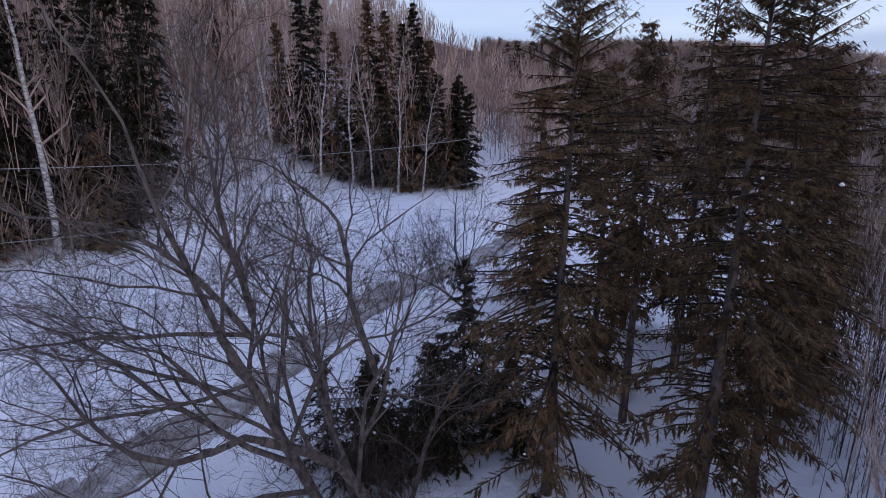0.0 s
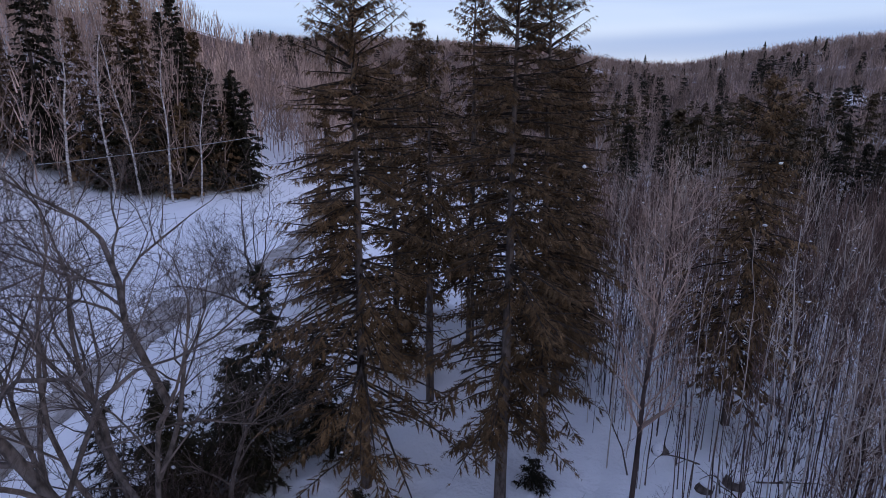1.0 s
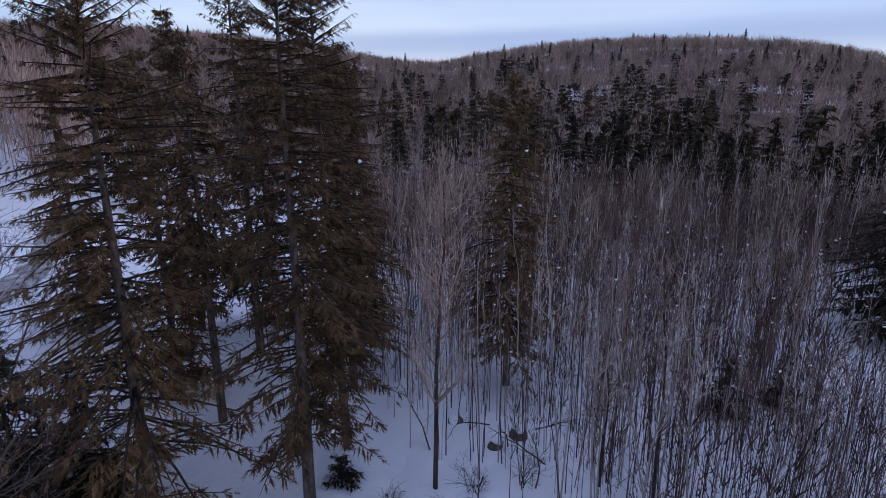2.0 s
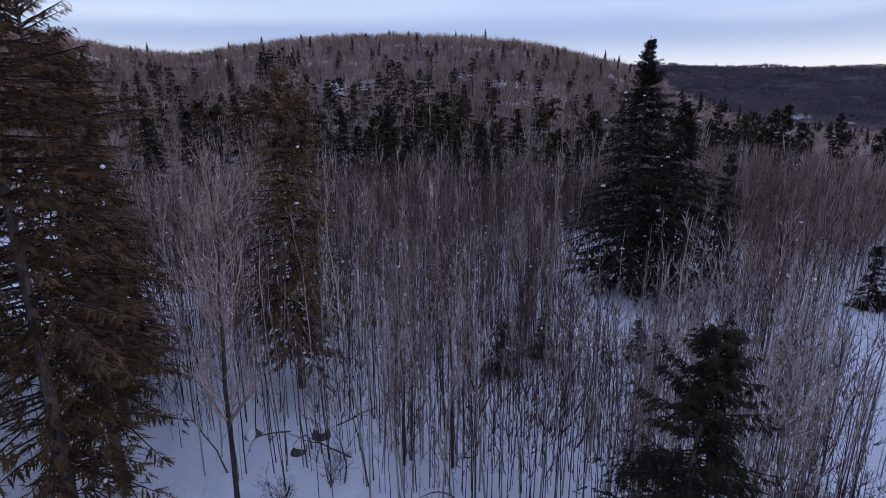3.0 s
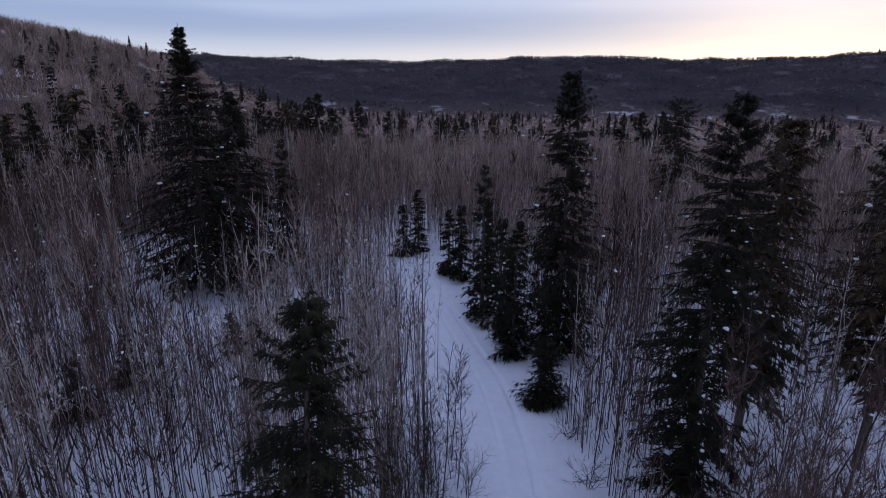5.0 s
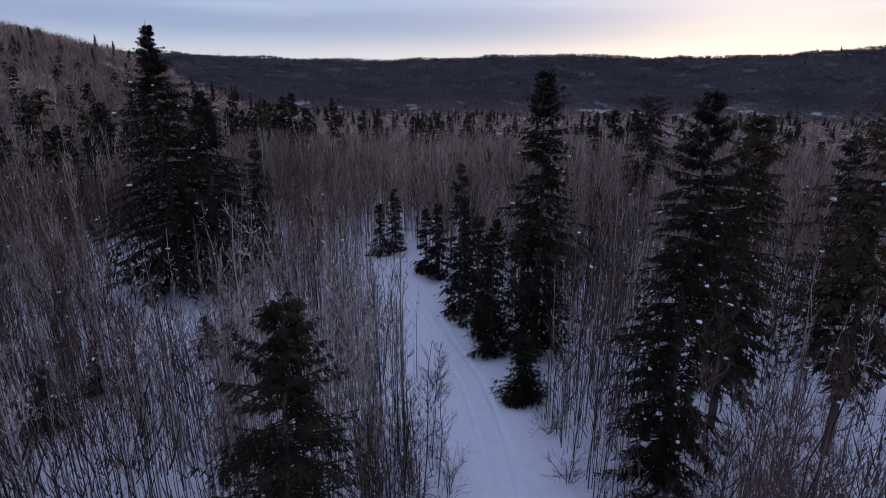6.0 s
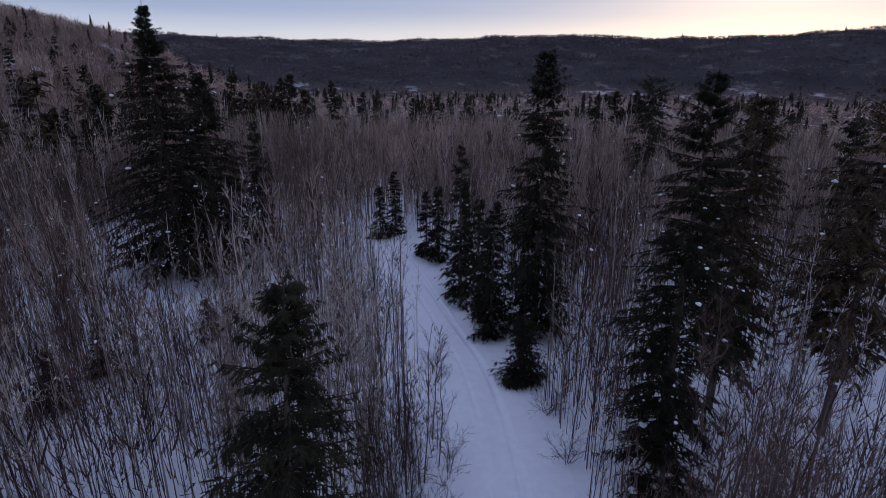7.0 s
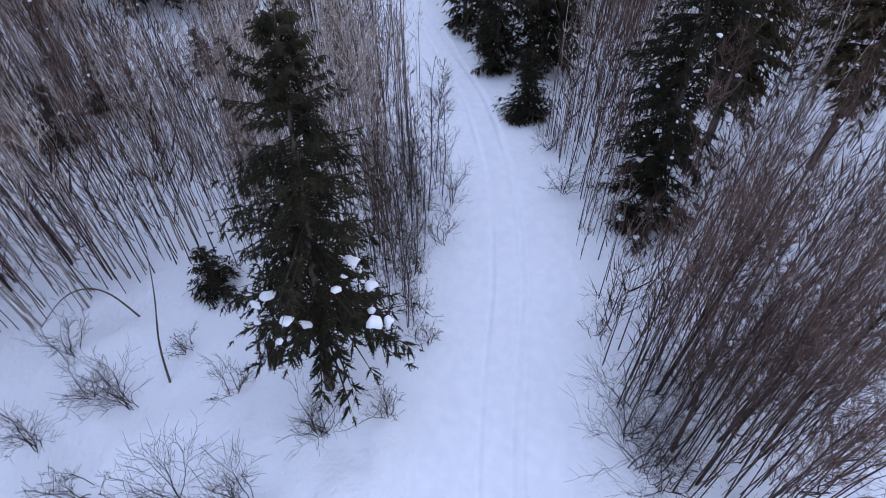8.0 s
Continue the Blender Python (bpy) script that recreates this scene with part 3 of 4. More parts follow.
def build_ground():
    az = np.radians(np.r_[np.arange(-168, 56, 0.6), np.arange(56.4, 192, 4.0)])
    r = np.r_[0.3, 1.0, np.geomspace(2.0, 70, 140), np.geomspace(74, 4500, 70)]
    A, Rr = np.meshgrid(az, r)
    x, y = -np.sin(A) * Rr, np.cos(A) * Rr
    z = ground_h(x.ravel(), y.ravel())
    v = np.column_stack([x.ravel(), y.ravel(), z])
    n, k = len(r), len(az)
    i, j = np.meshgrid(np.arange(n - 1), np.arange(k), indexing="ij")
    jn = (j + 1) % k
    q = np.stack([i * k + j, i * k + jn, (i + 1) * k + jn, (i + 1) * k + j], -1).reshape(-1, 4)
    f = np.concatenate([q[:, [0, 2, 1]], q[:, [0, 3, 2]]])
    c = np.array([[0, 0, ground_z(0, 0)]])
    v = np.concatenate([v, c])
    fan = np.stack([np.arange(k), (np.arange(k) + 1) % k, np.full(k, len(v) - 1)], 1)
    f = np.concatenate([f, fan])
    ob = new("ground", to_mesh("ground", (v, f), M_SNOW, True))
    return tagged(ob, "white snow-covered ground rolling to wooded hills", "ground", kind="structure")


def strip(name, line, half, mat, label, profile, lift, wander, category):
    """A band along a line whose cross-section is profile(offset)."""
    n = 420
    p = polyline(line, n)
    d = unit(np.gradient(p, axis=0))
    side = np.column_stack([d[:, 1], -d[:, 0]])
    cols = 71
    u = np.linspace(-1, 1, cols)
    s = np.linspace(0, 1, n)
    w = half * (1 + wander * np.sin(s * 37) + wander * np.sin(s * 91 + 1))
    x = p[:, None, 0] + side[:, None, 0] * w[:, None] * u[None]
    y = p[:, None, 1] + side[:, None, 1] * w[:, None] * u[None]
    base = land(p[:, 0], p[:, 1])
    z = base[:, None] + lift + profile(u[None] * w[:, None], s[:, None]) - 0.3 * smooth01((np.abs(u[None]) - 0.9) / 0.1)
    v = np.stack([x, y, z + 0 * x], -1).reshape(-1, 3)
    i, j = np.meshgrid(np.arange(n - 1), np.arange(cols - 1), indexing="ij")
    q = np.stack([i * cols + j, i * cols + j + 1, (i + 1) * cols + j + 1, (i + 1) * cols + j], -1).reshape(-1, 4)
    ob = new(name, to_mesh(name, (v, q[:, ::-1]), mat, True))
    return tagged(ob, label, category, kind="structure")


build_ground()


def ruts(o, s):
    z = 0 * o + 0.012 * np.sin(o * 3.1 + s * 50)
    for c in (-0.52, 0.42, 0.62):
        cc = c + 0.05 * np.sin(s * 23 + c * 9)
        z = z - 0.09 * np.exp(-((o - cc) / 0.06) ** 2) + 0.02 * np.exp(-((np.abs(o - cc) - 0.14) / 0.06) ** 2)
    return z


strip("trail", TRAIL, 2.9, M_PACKED, "packed white snow trail with narrow sled ruts", ruts, -0.19, 0.04, "snow trail")
strip("road", ROAD, 1.2, M_ROAD, "narrow dirty gravel road cleared through snow", lambda o, s: 0.02 * np.sin(o * 5 + s * 60), -0.2, 0.10, "road")


# ---------------------------------------------------------------- old spruces round the clearing
OLD = "tall old brownish-green spruce with a bare lower trunk in snow"


def thin_low(z, az, rng):
    """Old spruces lose most limbs low down."""
    return rng.random(len(z)) < np.clip(1.0 - z / 0.34, 0, 1) * 0.75


build_spruce("spruce", 3.3, 17.8, 18.4, 3.8, OLD, 11, arms=10, twigs=23, needle=0.065, longest=0.5, clear=0.06, clumps=9, gaps=0.12, taper=0.5, skip=thin_low, thick=0.21, droop=0.28)
build_spruce("spruce", 7.6, 15.3, 18.8, 2.9, OLD, 12, arms=9, twigs=23, needle=0.065, longest=0.5, clear=0.16, clumps=8, gaps=0.14, taper=0.45, skip=thin_low, thick=0.21, lean=(0, 0.6), droop=0.28)
build_spruce("spruce", 10.5, 17.4, 18.6, 3.0, OLD, 13, arms=9, twigs=23, needle=0.065, longest=0.5, clear=0.14, clumps=6, gaps=0.14, taper=0.45, skip=thin_low, thick=0.18, lean=(-1.2, -2.0), droop=0.28)
build_spruce("spruce", 11.4, 27.4, 19.8, 2.9, OLD, 14, clear=0.2, gaps=0.15, taper=0.5, clumps=5, detail=2)
build_spruce("spruce", 10.0, 32.2, 17.9, 2.8, "tall green spruce standing behind older spruces", 15, taper=0.7, detail=2)
build_spruce("spruce", 14.5, 23.0, 15.5, 2.4, "brown-green spruce standing behind older spruces", 32, taper=0.6, clumps=4, detail=1)
build_spruce("spruce", 19.0, 16.3, 15.0, 2.9, "olive-green spruce rising behind bare saplings", 29, taper=0.6, clear=0.16, clumps=16, size=(0.05, 0.12), detail=1, arms=9)
BEHIND = "brown-green spruce standing behind older spruces"
build_spruce("spruce", 6.6, 25.5, 15.5, 2.6, BEHIND, 48, taper=0.6, detail=2)
build_spruce("spruce", 7.4, 22.6, 16.5, 2.6, BEHIND, 55, taper=0.5, detail=2, clear=0.42)
build_spruce("spruce", 13.2, 21.0, 16.0, 2.5, BEHIND, 56, taper=0.5, detail=2, clear=0.35)
build_spruce("spruce", 14.0, 31.0, 17.0, 2.8, BEHIND, 49, taper=0.6, detail=2)
build_spruce("spruce", 4.6, 33.0, 13.0, 2.6, BEHIND, 50, taper=0.7, detail=2)
build_spruce("spruce", 17.0, 26.0, 14.0, 2.4, BEHIND, 51, taper=0.6, detail=2)
YOUNG = "dark young spruce growing beside old spruces"
build_spruce("spruce", 0.2, 22.6, 7.3, 2.7, YOUNG, 16, M_SPRUCE_DARK, clear=0.04, clumps=4, detail=1)
build_spruce("spruce", 2.0, 20.8, 5.6, 2.6, YOUNG, 33, M_SPRUCE_DARK, clear=0.04, clumps=3)
build_spruce("spruce", -3.2, 18.6, 5.2, 2.3, YOUNG, 34, M_SPRUCE_DARK, clear=0.03, step=0.3, clumps=6, detail=1)
build_spruce("spruce", -5.2, 19.2, 4.4, 2.2, YOUNG, 35, M_SPRUCE_DARK, clear=0.03, step=0.3, clumps=6, detail=1)
build_spruce("spruce", -1.0, 19.4, 5.2, 2.3, YOUNG, 54, M_SPRUCE_DARK, clear=0.03, step=0.3, clumps=4, detail=1)
SAPLING = "small bushy dark spruce sapling standing in snow"
for sx, sy, sh, sr, seed in ((9.1, 15.65, 1.3, 0.62, 31), (2.7, 16.0, 1.3, 0.5, 36), (13.7, 2.7, 2.0, 0.75, 30), (24.5, 8.0, 3.0, 1.0, 37), (26.5, 6.5, 2.6, 0.9, 38), (29.0, 2.0, 2.4, 0.8, 39)):
    build_spruce("spruce_sapling", sx, sy, sh, sr, SAPLING, seed, M_SPRUCE_DARK, clear=0.03, step=0.2, gaps=0.0, taper=0.7, detail=1)

# ---------------------------------------------------------------- spruces along the snow trail


def short_front(z, az, rng):
    """Fewer low boughs on the side towards the camera, shaped to fit its view."""
    return (z < 0.32) & (np.cos(az) < -0.3) & (rng.random(len(z)) < 0.7)


DARK = "tall dark green spruce beside the snow trail"
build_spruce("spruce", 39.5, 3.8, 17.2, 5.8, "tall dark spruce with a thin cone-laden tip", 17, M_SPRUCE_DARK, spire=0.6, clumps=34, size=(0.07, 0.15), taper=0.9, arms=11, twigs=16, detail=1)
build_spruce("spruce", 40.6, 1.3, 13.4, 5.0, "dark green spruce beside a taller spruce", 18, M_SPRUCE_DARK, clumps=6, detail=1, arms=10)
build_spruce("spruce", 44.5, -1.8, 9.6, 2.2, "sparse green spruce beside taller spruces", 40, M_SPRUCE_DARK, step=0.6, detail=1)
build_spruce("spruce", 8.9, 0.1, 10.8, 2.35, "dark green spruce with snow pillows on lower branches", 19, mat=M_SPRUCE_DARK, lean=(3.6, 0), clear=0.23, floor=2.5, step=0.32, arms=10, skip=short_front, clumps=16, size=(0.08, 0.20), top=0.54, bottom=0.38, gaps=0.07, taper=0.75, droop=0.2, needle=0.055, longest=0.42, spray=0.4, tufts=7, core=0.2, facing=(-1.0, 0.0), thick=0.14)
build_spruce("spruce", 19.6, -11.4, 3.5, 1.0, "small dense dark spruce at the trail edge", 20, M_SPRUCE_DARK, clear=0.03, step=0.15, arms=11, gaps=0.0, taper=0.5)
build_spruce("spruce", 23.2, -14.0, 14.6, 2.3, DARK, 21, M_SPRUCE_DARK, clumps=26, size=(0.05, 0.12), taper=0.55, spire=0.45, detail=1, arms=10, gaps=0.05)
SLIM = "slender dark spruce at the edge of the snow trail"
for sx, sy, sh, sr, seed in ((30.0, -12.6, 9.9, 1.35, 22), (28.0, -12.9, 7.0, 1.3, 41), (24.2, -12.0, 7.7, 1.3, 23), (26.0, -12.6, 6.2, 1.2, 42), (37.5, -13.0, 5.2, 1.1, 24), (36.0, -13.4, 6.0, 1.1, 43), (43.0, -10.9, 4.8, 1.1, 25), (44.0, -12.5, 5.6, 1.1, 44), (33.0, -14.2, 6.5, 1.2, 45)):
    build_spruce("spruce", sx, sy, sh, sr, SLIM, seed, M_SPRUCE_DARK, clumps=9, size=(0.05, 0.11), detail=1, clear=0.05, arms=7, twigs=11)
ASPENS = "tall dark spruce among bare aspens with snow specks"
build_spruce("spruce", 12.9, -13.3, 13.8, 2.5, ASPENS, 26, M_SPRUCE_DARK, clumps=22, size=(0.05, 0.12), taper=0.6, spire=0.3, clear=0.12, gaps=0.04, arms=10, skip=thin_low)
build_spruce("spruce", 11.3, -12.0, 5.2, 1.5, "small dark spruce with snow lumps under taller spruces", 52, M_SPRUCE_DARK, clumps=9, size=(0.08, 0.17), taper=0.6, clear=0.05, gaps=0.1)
build_spruce("spruce", 14.6, -17.4, 12.7, 2.1, ASPENS, 27, M_SPRUCE_MID, clumps=20, size=(0.05, 0.12), taper=0.55, clear=0.25, detail=1, arms=12)
build_spruce("spruce", 12.0, -20.6, 13.8, 2.8, "dark olive spruce among bare aspens", 28, M_SPRUCE_MID, clumps=22, size=(0.05, 0.12), taper=0.6, clear=0.3, detail=1, arms=11)
build_spruce("spruce", 18.6, -28.8, 11.6, 2.3, "dark olive spruce among bare aspens", 53, M_SPRUCE_DARK, clumps=8, size=(0.05, 0.12), taper=0.6, clear=0.2, detail=2)
build_spruce("spruce", 38.0, -33.0, 12.8, 2.4, "round-topped dark pine above bare trees", 47, M_SPRUCE_DARK, taper=0.35, clear=0.4, detail=1)

# ---------------------------------------------------------------- the broad grey tree and its neighbours


def build_spread(name, x, y, label, stems, seed, mat=M_WILLOW, category="bare tree", **kw):
    g = np.random.default_rng(seed)
    tree = thing(name, label, category)
    spines = []
    for st in stems:
        if st[0][2] > 0.3 and spines:      # a limb: it springs from the nearest point of the stems so far
            near = np.concatenate(spines)
            st = (near[np.argmin(np.linalg.norm(near - np.array(st[0]), axis=1))], *st[1:])
        thick, thin = spread_tree(g, [st], spines=spines, **kw)
        part("limb", thick, mat, tree, "", True)
        part("crown", thin, M_TWIG_DARK, tree)["kind"] = "stuff"
    tree.matrix_basis = pose(x, y, ground_z(x, y) - 0.1)
    return tree


build_spread("broad_tree", -3.0, 15.4, "broad many-stemmed bare grey tree leaning over the field", [
    ((0.75, 0.0, 0.0), (-0.17, 0.0, 1.0), 7.4, 0.20),
    ((-1.0, 0.0, 0.0), (-0.27, 0.05, 1.0), 8.3, 0.20),
    ((-0.2, 0.3, 0.0), (-0.35, 0.25, 1.0), 7.0, 0.14),
    ((-1.9, -0.1, 2.9), (-0.87, -0.10, 0.42), 6.4, 0.11),
    ((-1.5, -0.2, 1.8), (-1.0, -0.15, 0.06), 6.2, 0.10),
    ((-3.0, 0.1, 7.2), (-1.0, 0.0, -0.08), 4.2, 0.08),
    ((-2.9, 0.1, 7.0), (-0.80, 0.15, 0.60), 5.2, 0.11),
    ((-3.1, 0.2, 8.0), (-0.38, 0.20, 1.0), 4.6, 0.12),
    ((-0.5, 0.0, 7.0), (-0.55, 0.20, 1.0), 4.8, 0.11),
    ((0.2, 0.0, 4.0), (0.50, 0.10, 1.0), 3.6, 0.08),
    ((-2.4, 0.0, 5.0), (-1.0, -0.30, 0.30), 4.6, 0.09),
    ((-1.2, -0.2, 1.4), (-0.70, -0.80, 0.45), 4.0, 0.08),
    ((-1.6, 0.2, 3.0), (-0.60, 0.90, 0.80), 4.6, 0.09),
    ((-1.6, -0.3, 1.2), (-1.0, -0.40, 0.20), 5.6, 0.08),
], 62, levels=6, kids=(5, 4, 3, 3, 2), shrink=0.60, fine=0.009)
build_spread("bare_tree", -1.7, 16.6, "small grey bare tree with a forked crown", [((0, 0, 0), (0.12, 0, 1.0), 4.2, 0.09)], 63, levels=5, kids=(5, 4, 3, 3), shrink=0.6, fine=0.011)
build_spread("bare_tree", 1.0, 28.0, "dark spreading bare tree near the road", [((0, 0, 0), (-0.1, 0, 1.0), 4.2, 0.13), ((0, 0, 1.5), (-0.9, 0, 0.8), 3.4, 0.08)], 64, levels=6, kids=(4, 3, 3, 3, 2), shrink=0.66, fine=0.012)

# ---------------------------------------------------------------- where the woods stand
def edge(az):
    """How far off the woods begin, by azimuth."""
    tab = [(-170, 7.5), (-150, 8), (-138, 9.5), (-128, 14), (-118, 19), (-110, 24), (-104, 12.5), (-98, 11), (-88, 10.5), (-84, 14.5), (-60, 16), (-48, 17), (-36, 19), (-30, 20), (-22, 22), (-12, 32), (-8, 46), (-4.2, 74), (-1.3, 66), (0.9, 54), (5.6, 51), (10.2, 52), (15.5, 58.5), (24, 54), (30, 48.5), (31.2, 43.5), (36.9, 41), (42, 41), (60, 38)]
    t = np.array(tab, float)
    return np.interp(az, t[:, 0], t[:, 1])


def scatter(n, az0, az1, d0, d1, rng, thin=0.0):
    """n places in a stretch of land, inside the woods, off trail and road."""
    az = rng.uniform(az0, az1, n)
    d = np.sqrt(rng.uniform(d0 ** 2, d1 ** 2, n))
    if thin:
        ok = wave(-np.sin(np.radians(az)) * d, np.cos(np.radians(az)) * d, thin, 9) > rng.uniform(-0.9, 0.5, n)
        az, d = az[ok], d[ok]
    ok = d > edge(az)
    x, y = -np.sin(np.radians(az[ok])) * d[ok], np.cos(np.radians(az[ok])) * d[ok]
    ok = (off_line(x, y, TRAIL_LINE[TRAIL_LINE[:, 0] < 43.0]) > 2.65 + 0.35 * np.sin(x)) & (off_line(x, y, ROAD_LINE) > 2.6)
    for cx_, cy_, cr in KEPT_CLEAR:
        ok &= np.hypot(x - cx_, y - cy_) > cr
    return x[ok], y[ok]


# room round the larger spruces, and openings that clear the camera's view
KEPT_CLEAR = [(34.6, -8.0, 1.9), (31.0, -6.9, 2.4), (26.5, -6.4, 2.4), (22.0, -5.8, 1.8), (36.5, 4.5, 4.2), (32.5, 3.8, 3.4), (29.0, 3.4, 2.6), (26.0, 3.0, 2.0), (36.5, 0.8, 3.6), (32.5, 0.6, 2.8), (21.5, -13.2, 1.6), (11.4, -11.8, 1.4), (13.6, -16.2, 1.6), (39.4, 4.7, 4.5), (35.5, 4.2, 3.4), (31.5, 3.6, 2.2), (41.0, 1.8, 4.0), (37.0, 1.6, 2.8), (18.8, 16.4, 2.0), (12.9, -13.3, 1.8), (11.3, -12.0, 1.0), (23.2, -14.2, 2.8), (21.0, -13.0, 1.6), (8.9, 0.1, 1.7), (14.6, -17.4, 1.8), (12.0, -20.6, 2.0), (10.7, -19.2, 1.4), (3.1, 16.8, 3.0), (7.6, 15.0, 2.5), (10.6, 17.8, 2.5), (30.0, -12.6, 1.5), (24.2, -12.0, 1.2), (19.3, -11.4, 1.4)]
rng = np.random.default_rng(71)
# young aspens: the nearest stand singly
ASPEN = "slender bare young aspen with pale twigs in snow"
KINDS = []
PALE_KINDS = (1, 4, 6)          # taller, with white-grey stems and fewer, stouter twigs
for i in range(10):
    hh = rng.uniform(6.5, 10.0)
    if i in PALE_KINDS:
        KINDS.append(hardwood(rng, hh, rng.uniform(0.024, 0.034), first=rng.uniform(0.35, 0.5), arms=17, reach=rng.uniform(0.16, 0.22), twigs=4, twiglets=1, wob=0.012, fine=0.0055, sides=5, up=(1.0, 2.0)))
    else:
        KINDS.append(hardwood(rng, hh, rng.uniform(0.010, 0.021), first=rng.uniform(0.30, 0.52), arms=int(rng.integers(24, 32)), reach=rng.uniform(0.13, 0.2), twigs=6, twiglets=1, wob=0.012, fine=0.0048, sides=5))
spots = [scatter(560, -84, -38, 14, 34, rng), scatter(330, -112, -84, 9, 25, rng), scatter(180, -165, -122, 9.5, 25, rng), scatter(115, -172, -142, 7.2, 11.5, rng), scatter(300, -160, -84, 25, 36, rng), scatter(60, -38, -20, 18, 34, rng)]
ax, ay = np.concatenate([p[0] for p in spots]), np.concatenate([p[1] for p in spots])
order = np.argsort(np.hypot(ax, ay))
ax, ay = ax[order], ay[order]
NEAR = 300
made = {}
for i in range(min(NEAR, len(ax))):
    k = int(rng.integers(0, len(KINDS)))
    if k in PALE_KINDS and ay[i] < -0.35 * ax[i]:
        k -= 1
    m = pose(ax[i], ay[i], ground_z(ax[i], ay[i]) - 0.1, rng.normal(0, 3), rng.normal(0, 3), rng.uniform(0, 360)) @ Matrix.Scale(rng.uniform(0.85, 1.12) if k in PALE_KINDS else rng.uniform(0.65, 1.05), 4)
    if k in made:
        copy_thing(made[k], m)
    else:
        tree = thing("young_aspen", ASPEN, "young tree", "young aspens in the wood")
        pale = k in PALE_KINDS
        part("trunk", KINDS[k][0], M_PALE if pale else M_ASPEN, tree, "", True)
        part("crown", KINDS[k][1], M_TWIG_PALE if pale else M_SAPLING, tree)["kind"] = "stuff"
        tree.matrix_basis = m
        made[k] = tree
# thin saplings along the trail beside the snow-laden spruce
SLENDER = [hardwood(rng, rng.uniform(3.4, 5.2), 0.012, first=0.15, arms=26, reach=0.22, twigs=5, twiglets=1, wob=0.015, fine=0.0042, sides=4) for _ in range(4)]
slim_made = {}
for i in range(60):
    u = rng.uniform(0, 1) ** 0.8
    x, y = 9.4 + 8.2 * u + rng.normal(0, 0.35), -1.5 - 4.0 * u ** 0.9 + rng.normal(0, 0.55)
    k = i % 4
    m = pose(x, y, ground_z(x, y) - 0.08, rng.normal(0, 4), rng.normal(0, 4), rng.uniform(0, 360)) @ Matrix.Scale(rng.uniform(0.7, 1.15), 4)
    if k in slim_made:
        copy_thing(slim_made[k], m)
    else:
        tree = thing("sapling", "thin bare brown sapling beside the snow trail", "sapling", "thin saplings along the trail")
        part("trunk", SLENDER[k][0], M_ASPEN, tree, "", True)
        part("crown", SLENDER[k][1], M_TWIG_DARK if k % 2 else M_SAPLING, tree)["kind"] = "stuff"
        tree.matrix_basis = m
        slim_made[k] = tree
# the rest of the young wood
LIGHT = [hardwood(rng, rng.uniform(7.0, 11.0), rng.uniform(0.016, 0.030), first=0.45, arms=9, reach=0.15, twigs=3, twiglets=0, wob=0.010, fine=0.008, sides=3, up=(1.0, 2.0)) for _ in range(10)]


def young_wood(name, label, x, y, rng, bark, twig, bits_of_snow):
    z, k = ground_h(x, y) - 0.1, len(x)
    hs, seed = rng.uniform(0.6, 1.0, k), int(rng.integers(1e6))
    one = np.ones(k)
    twigs_ = planted([v[1] for v in LIGHT], x, y, z, hs, one, np.random.default_rng(seed))
    # bits of snow caught in the twigs
    caught = twigs_[0][rng.integers(0, len(twigs_[0]), bits_of_snow)]
    bits = []
    for p in caught:
        v, f = lump(rng, rng.uniform(0.04, 0.085))
        bits.append((v + p, f))
    stuff(name, [(planted([v[0] for v in LIGHT], x, y, z, hs, one, np.random.default_rng(seed)), bark), (twigs_, twig), (soup(bits), M_CLUMP)], label, "young wood")


bx, by = scatter(650, -84, -36, 30, 62, rng)
cx, cy = scatter(1500, -162, -82, 32, 72, rng)
GREYWOOD = "dense stand of slender bare grey saplings in snow"
PALEWOOD = "stand of slender pale-barked bare young aspens in snow"
x_, y_ = np.r_[ax[NEAR:], bx], np.r_[ay[NEAR:], by]
young_wood("young_wood", GREYWOOD, x_[::2], y_[::2], rng, M_ASPEN, M_SAPLING, 260)
young_wood("young_wood", PALEWOOD, x_[1::2], y_[1::2], rng, M_PALE, M_TWIG_PALE, 200)
young_wood("young_wood", GREYWOOD, cx[::2], cy[::2], rng, M_ASPEN, M_TWIG, 220)
young_wood("young_wood", PALEWOOD, cx[1::2], cy[1::2], rng, M_PALE, M_TWIG_PALE, 120)

# ---------------------------------------------------------------- old hardwoods, birches and spruces on the slope behind the field
BIRCH = "tall white-barked birch with bare crown at the wood's edge"
for i, (az, d, hh, r) in enumerate(((37.4, 41.5, 21, 0.22), (14.3, 51, 15, 0.13), (26, 62, 20, 0.17), (25, 63, 18, 0.15), (18.5, 55, 19, 0.17), (11, 52.5, 16, 0.12), (16, 66, 17, 0.14), (6.5, 50.5, 14, 0.11), (4, 50.5, 11, 0.09), (9, 50.5, 15, 0.11), (2.5, 60, 12, 0.1), (1.5, 58, 10, 0.09))):
    x, y = -math.sin(radians(az)) * d, math.cos(radians(az)) * d
    g = np.random.default_rng(400 + i)
    stem, crown = hardwood(g, hh, r, first=0.3, arms=34, reach=0.22, twigs=6, twiglets=3, fine=0.008, wob=0.016)
    tree = thing("birch", BIRCH, "birch tree", "birches at the wood's edge")
    part("trunk", stem, M_BIRCH, tree, "white bark with dark scars", True)
    part("crown", crown, M_TWIG, tree)["kind"] = "stuff"
    tree.matrix_basis = pose(x, y, ground_z(x, y) - 0.1, g.normal(0, 2), g.normal(0, 3), 0)
EDGE = "tall dark spruce at the edge of the snowy field"
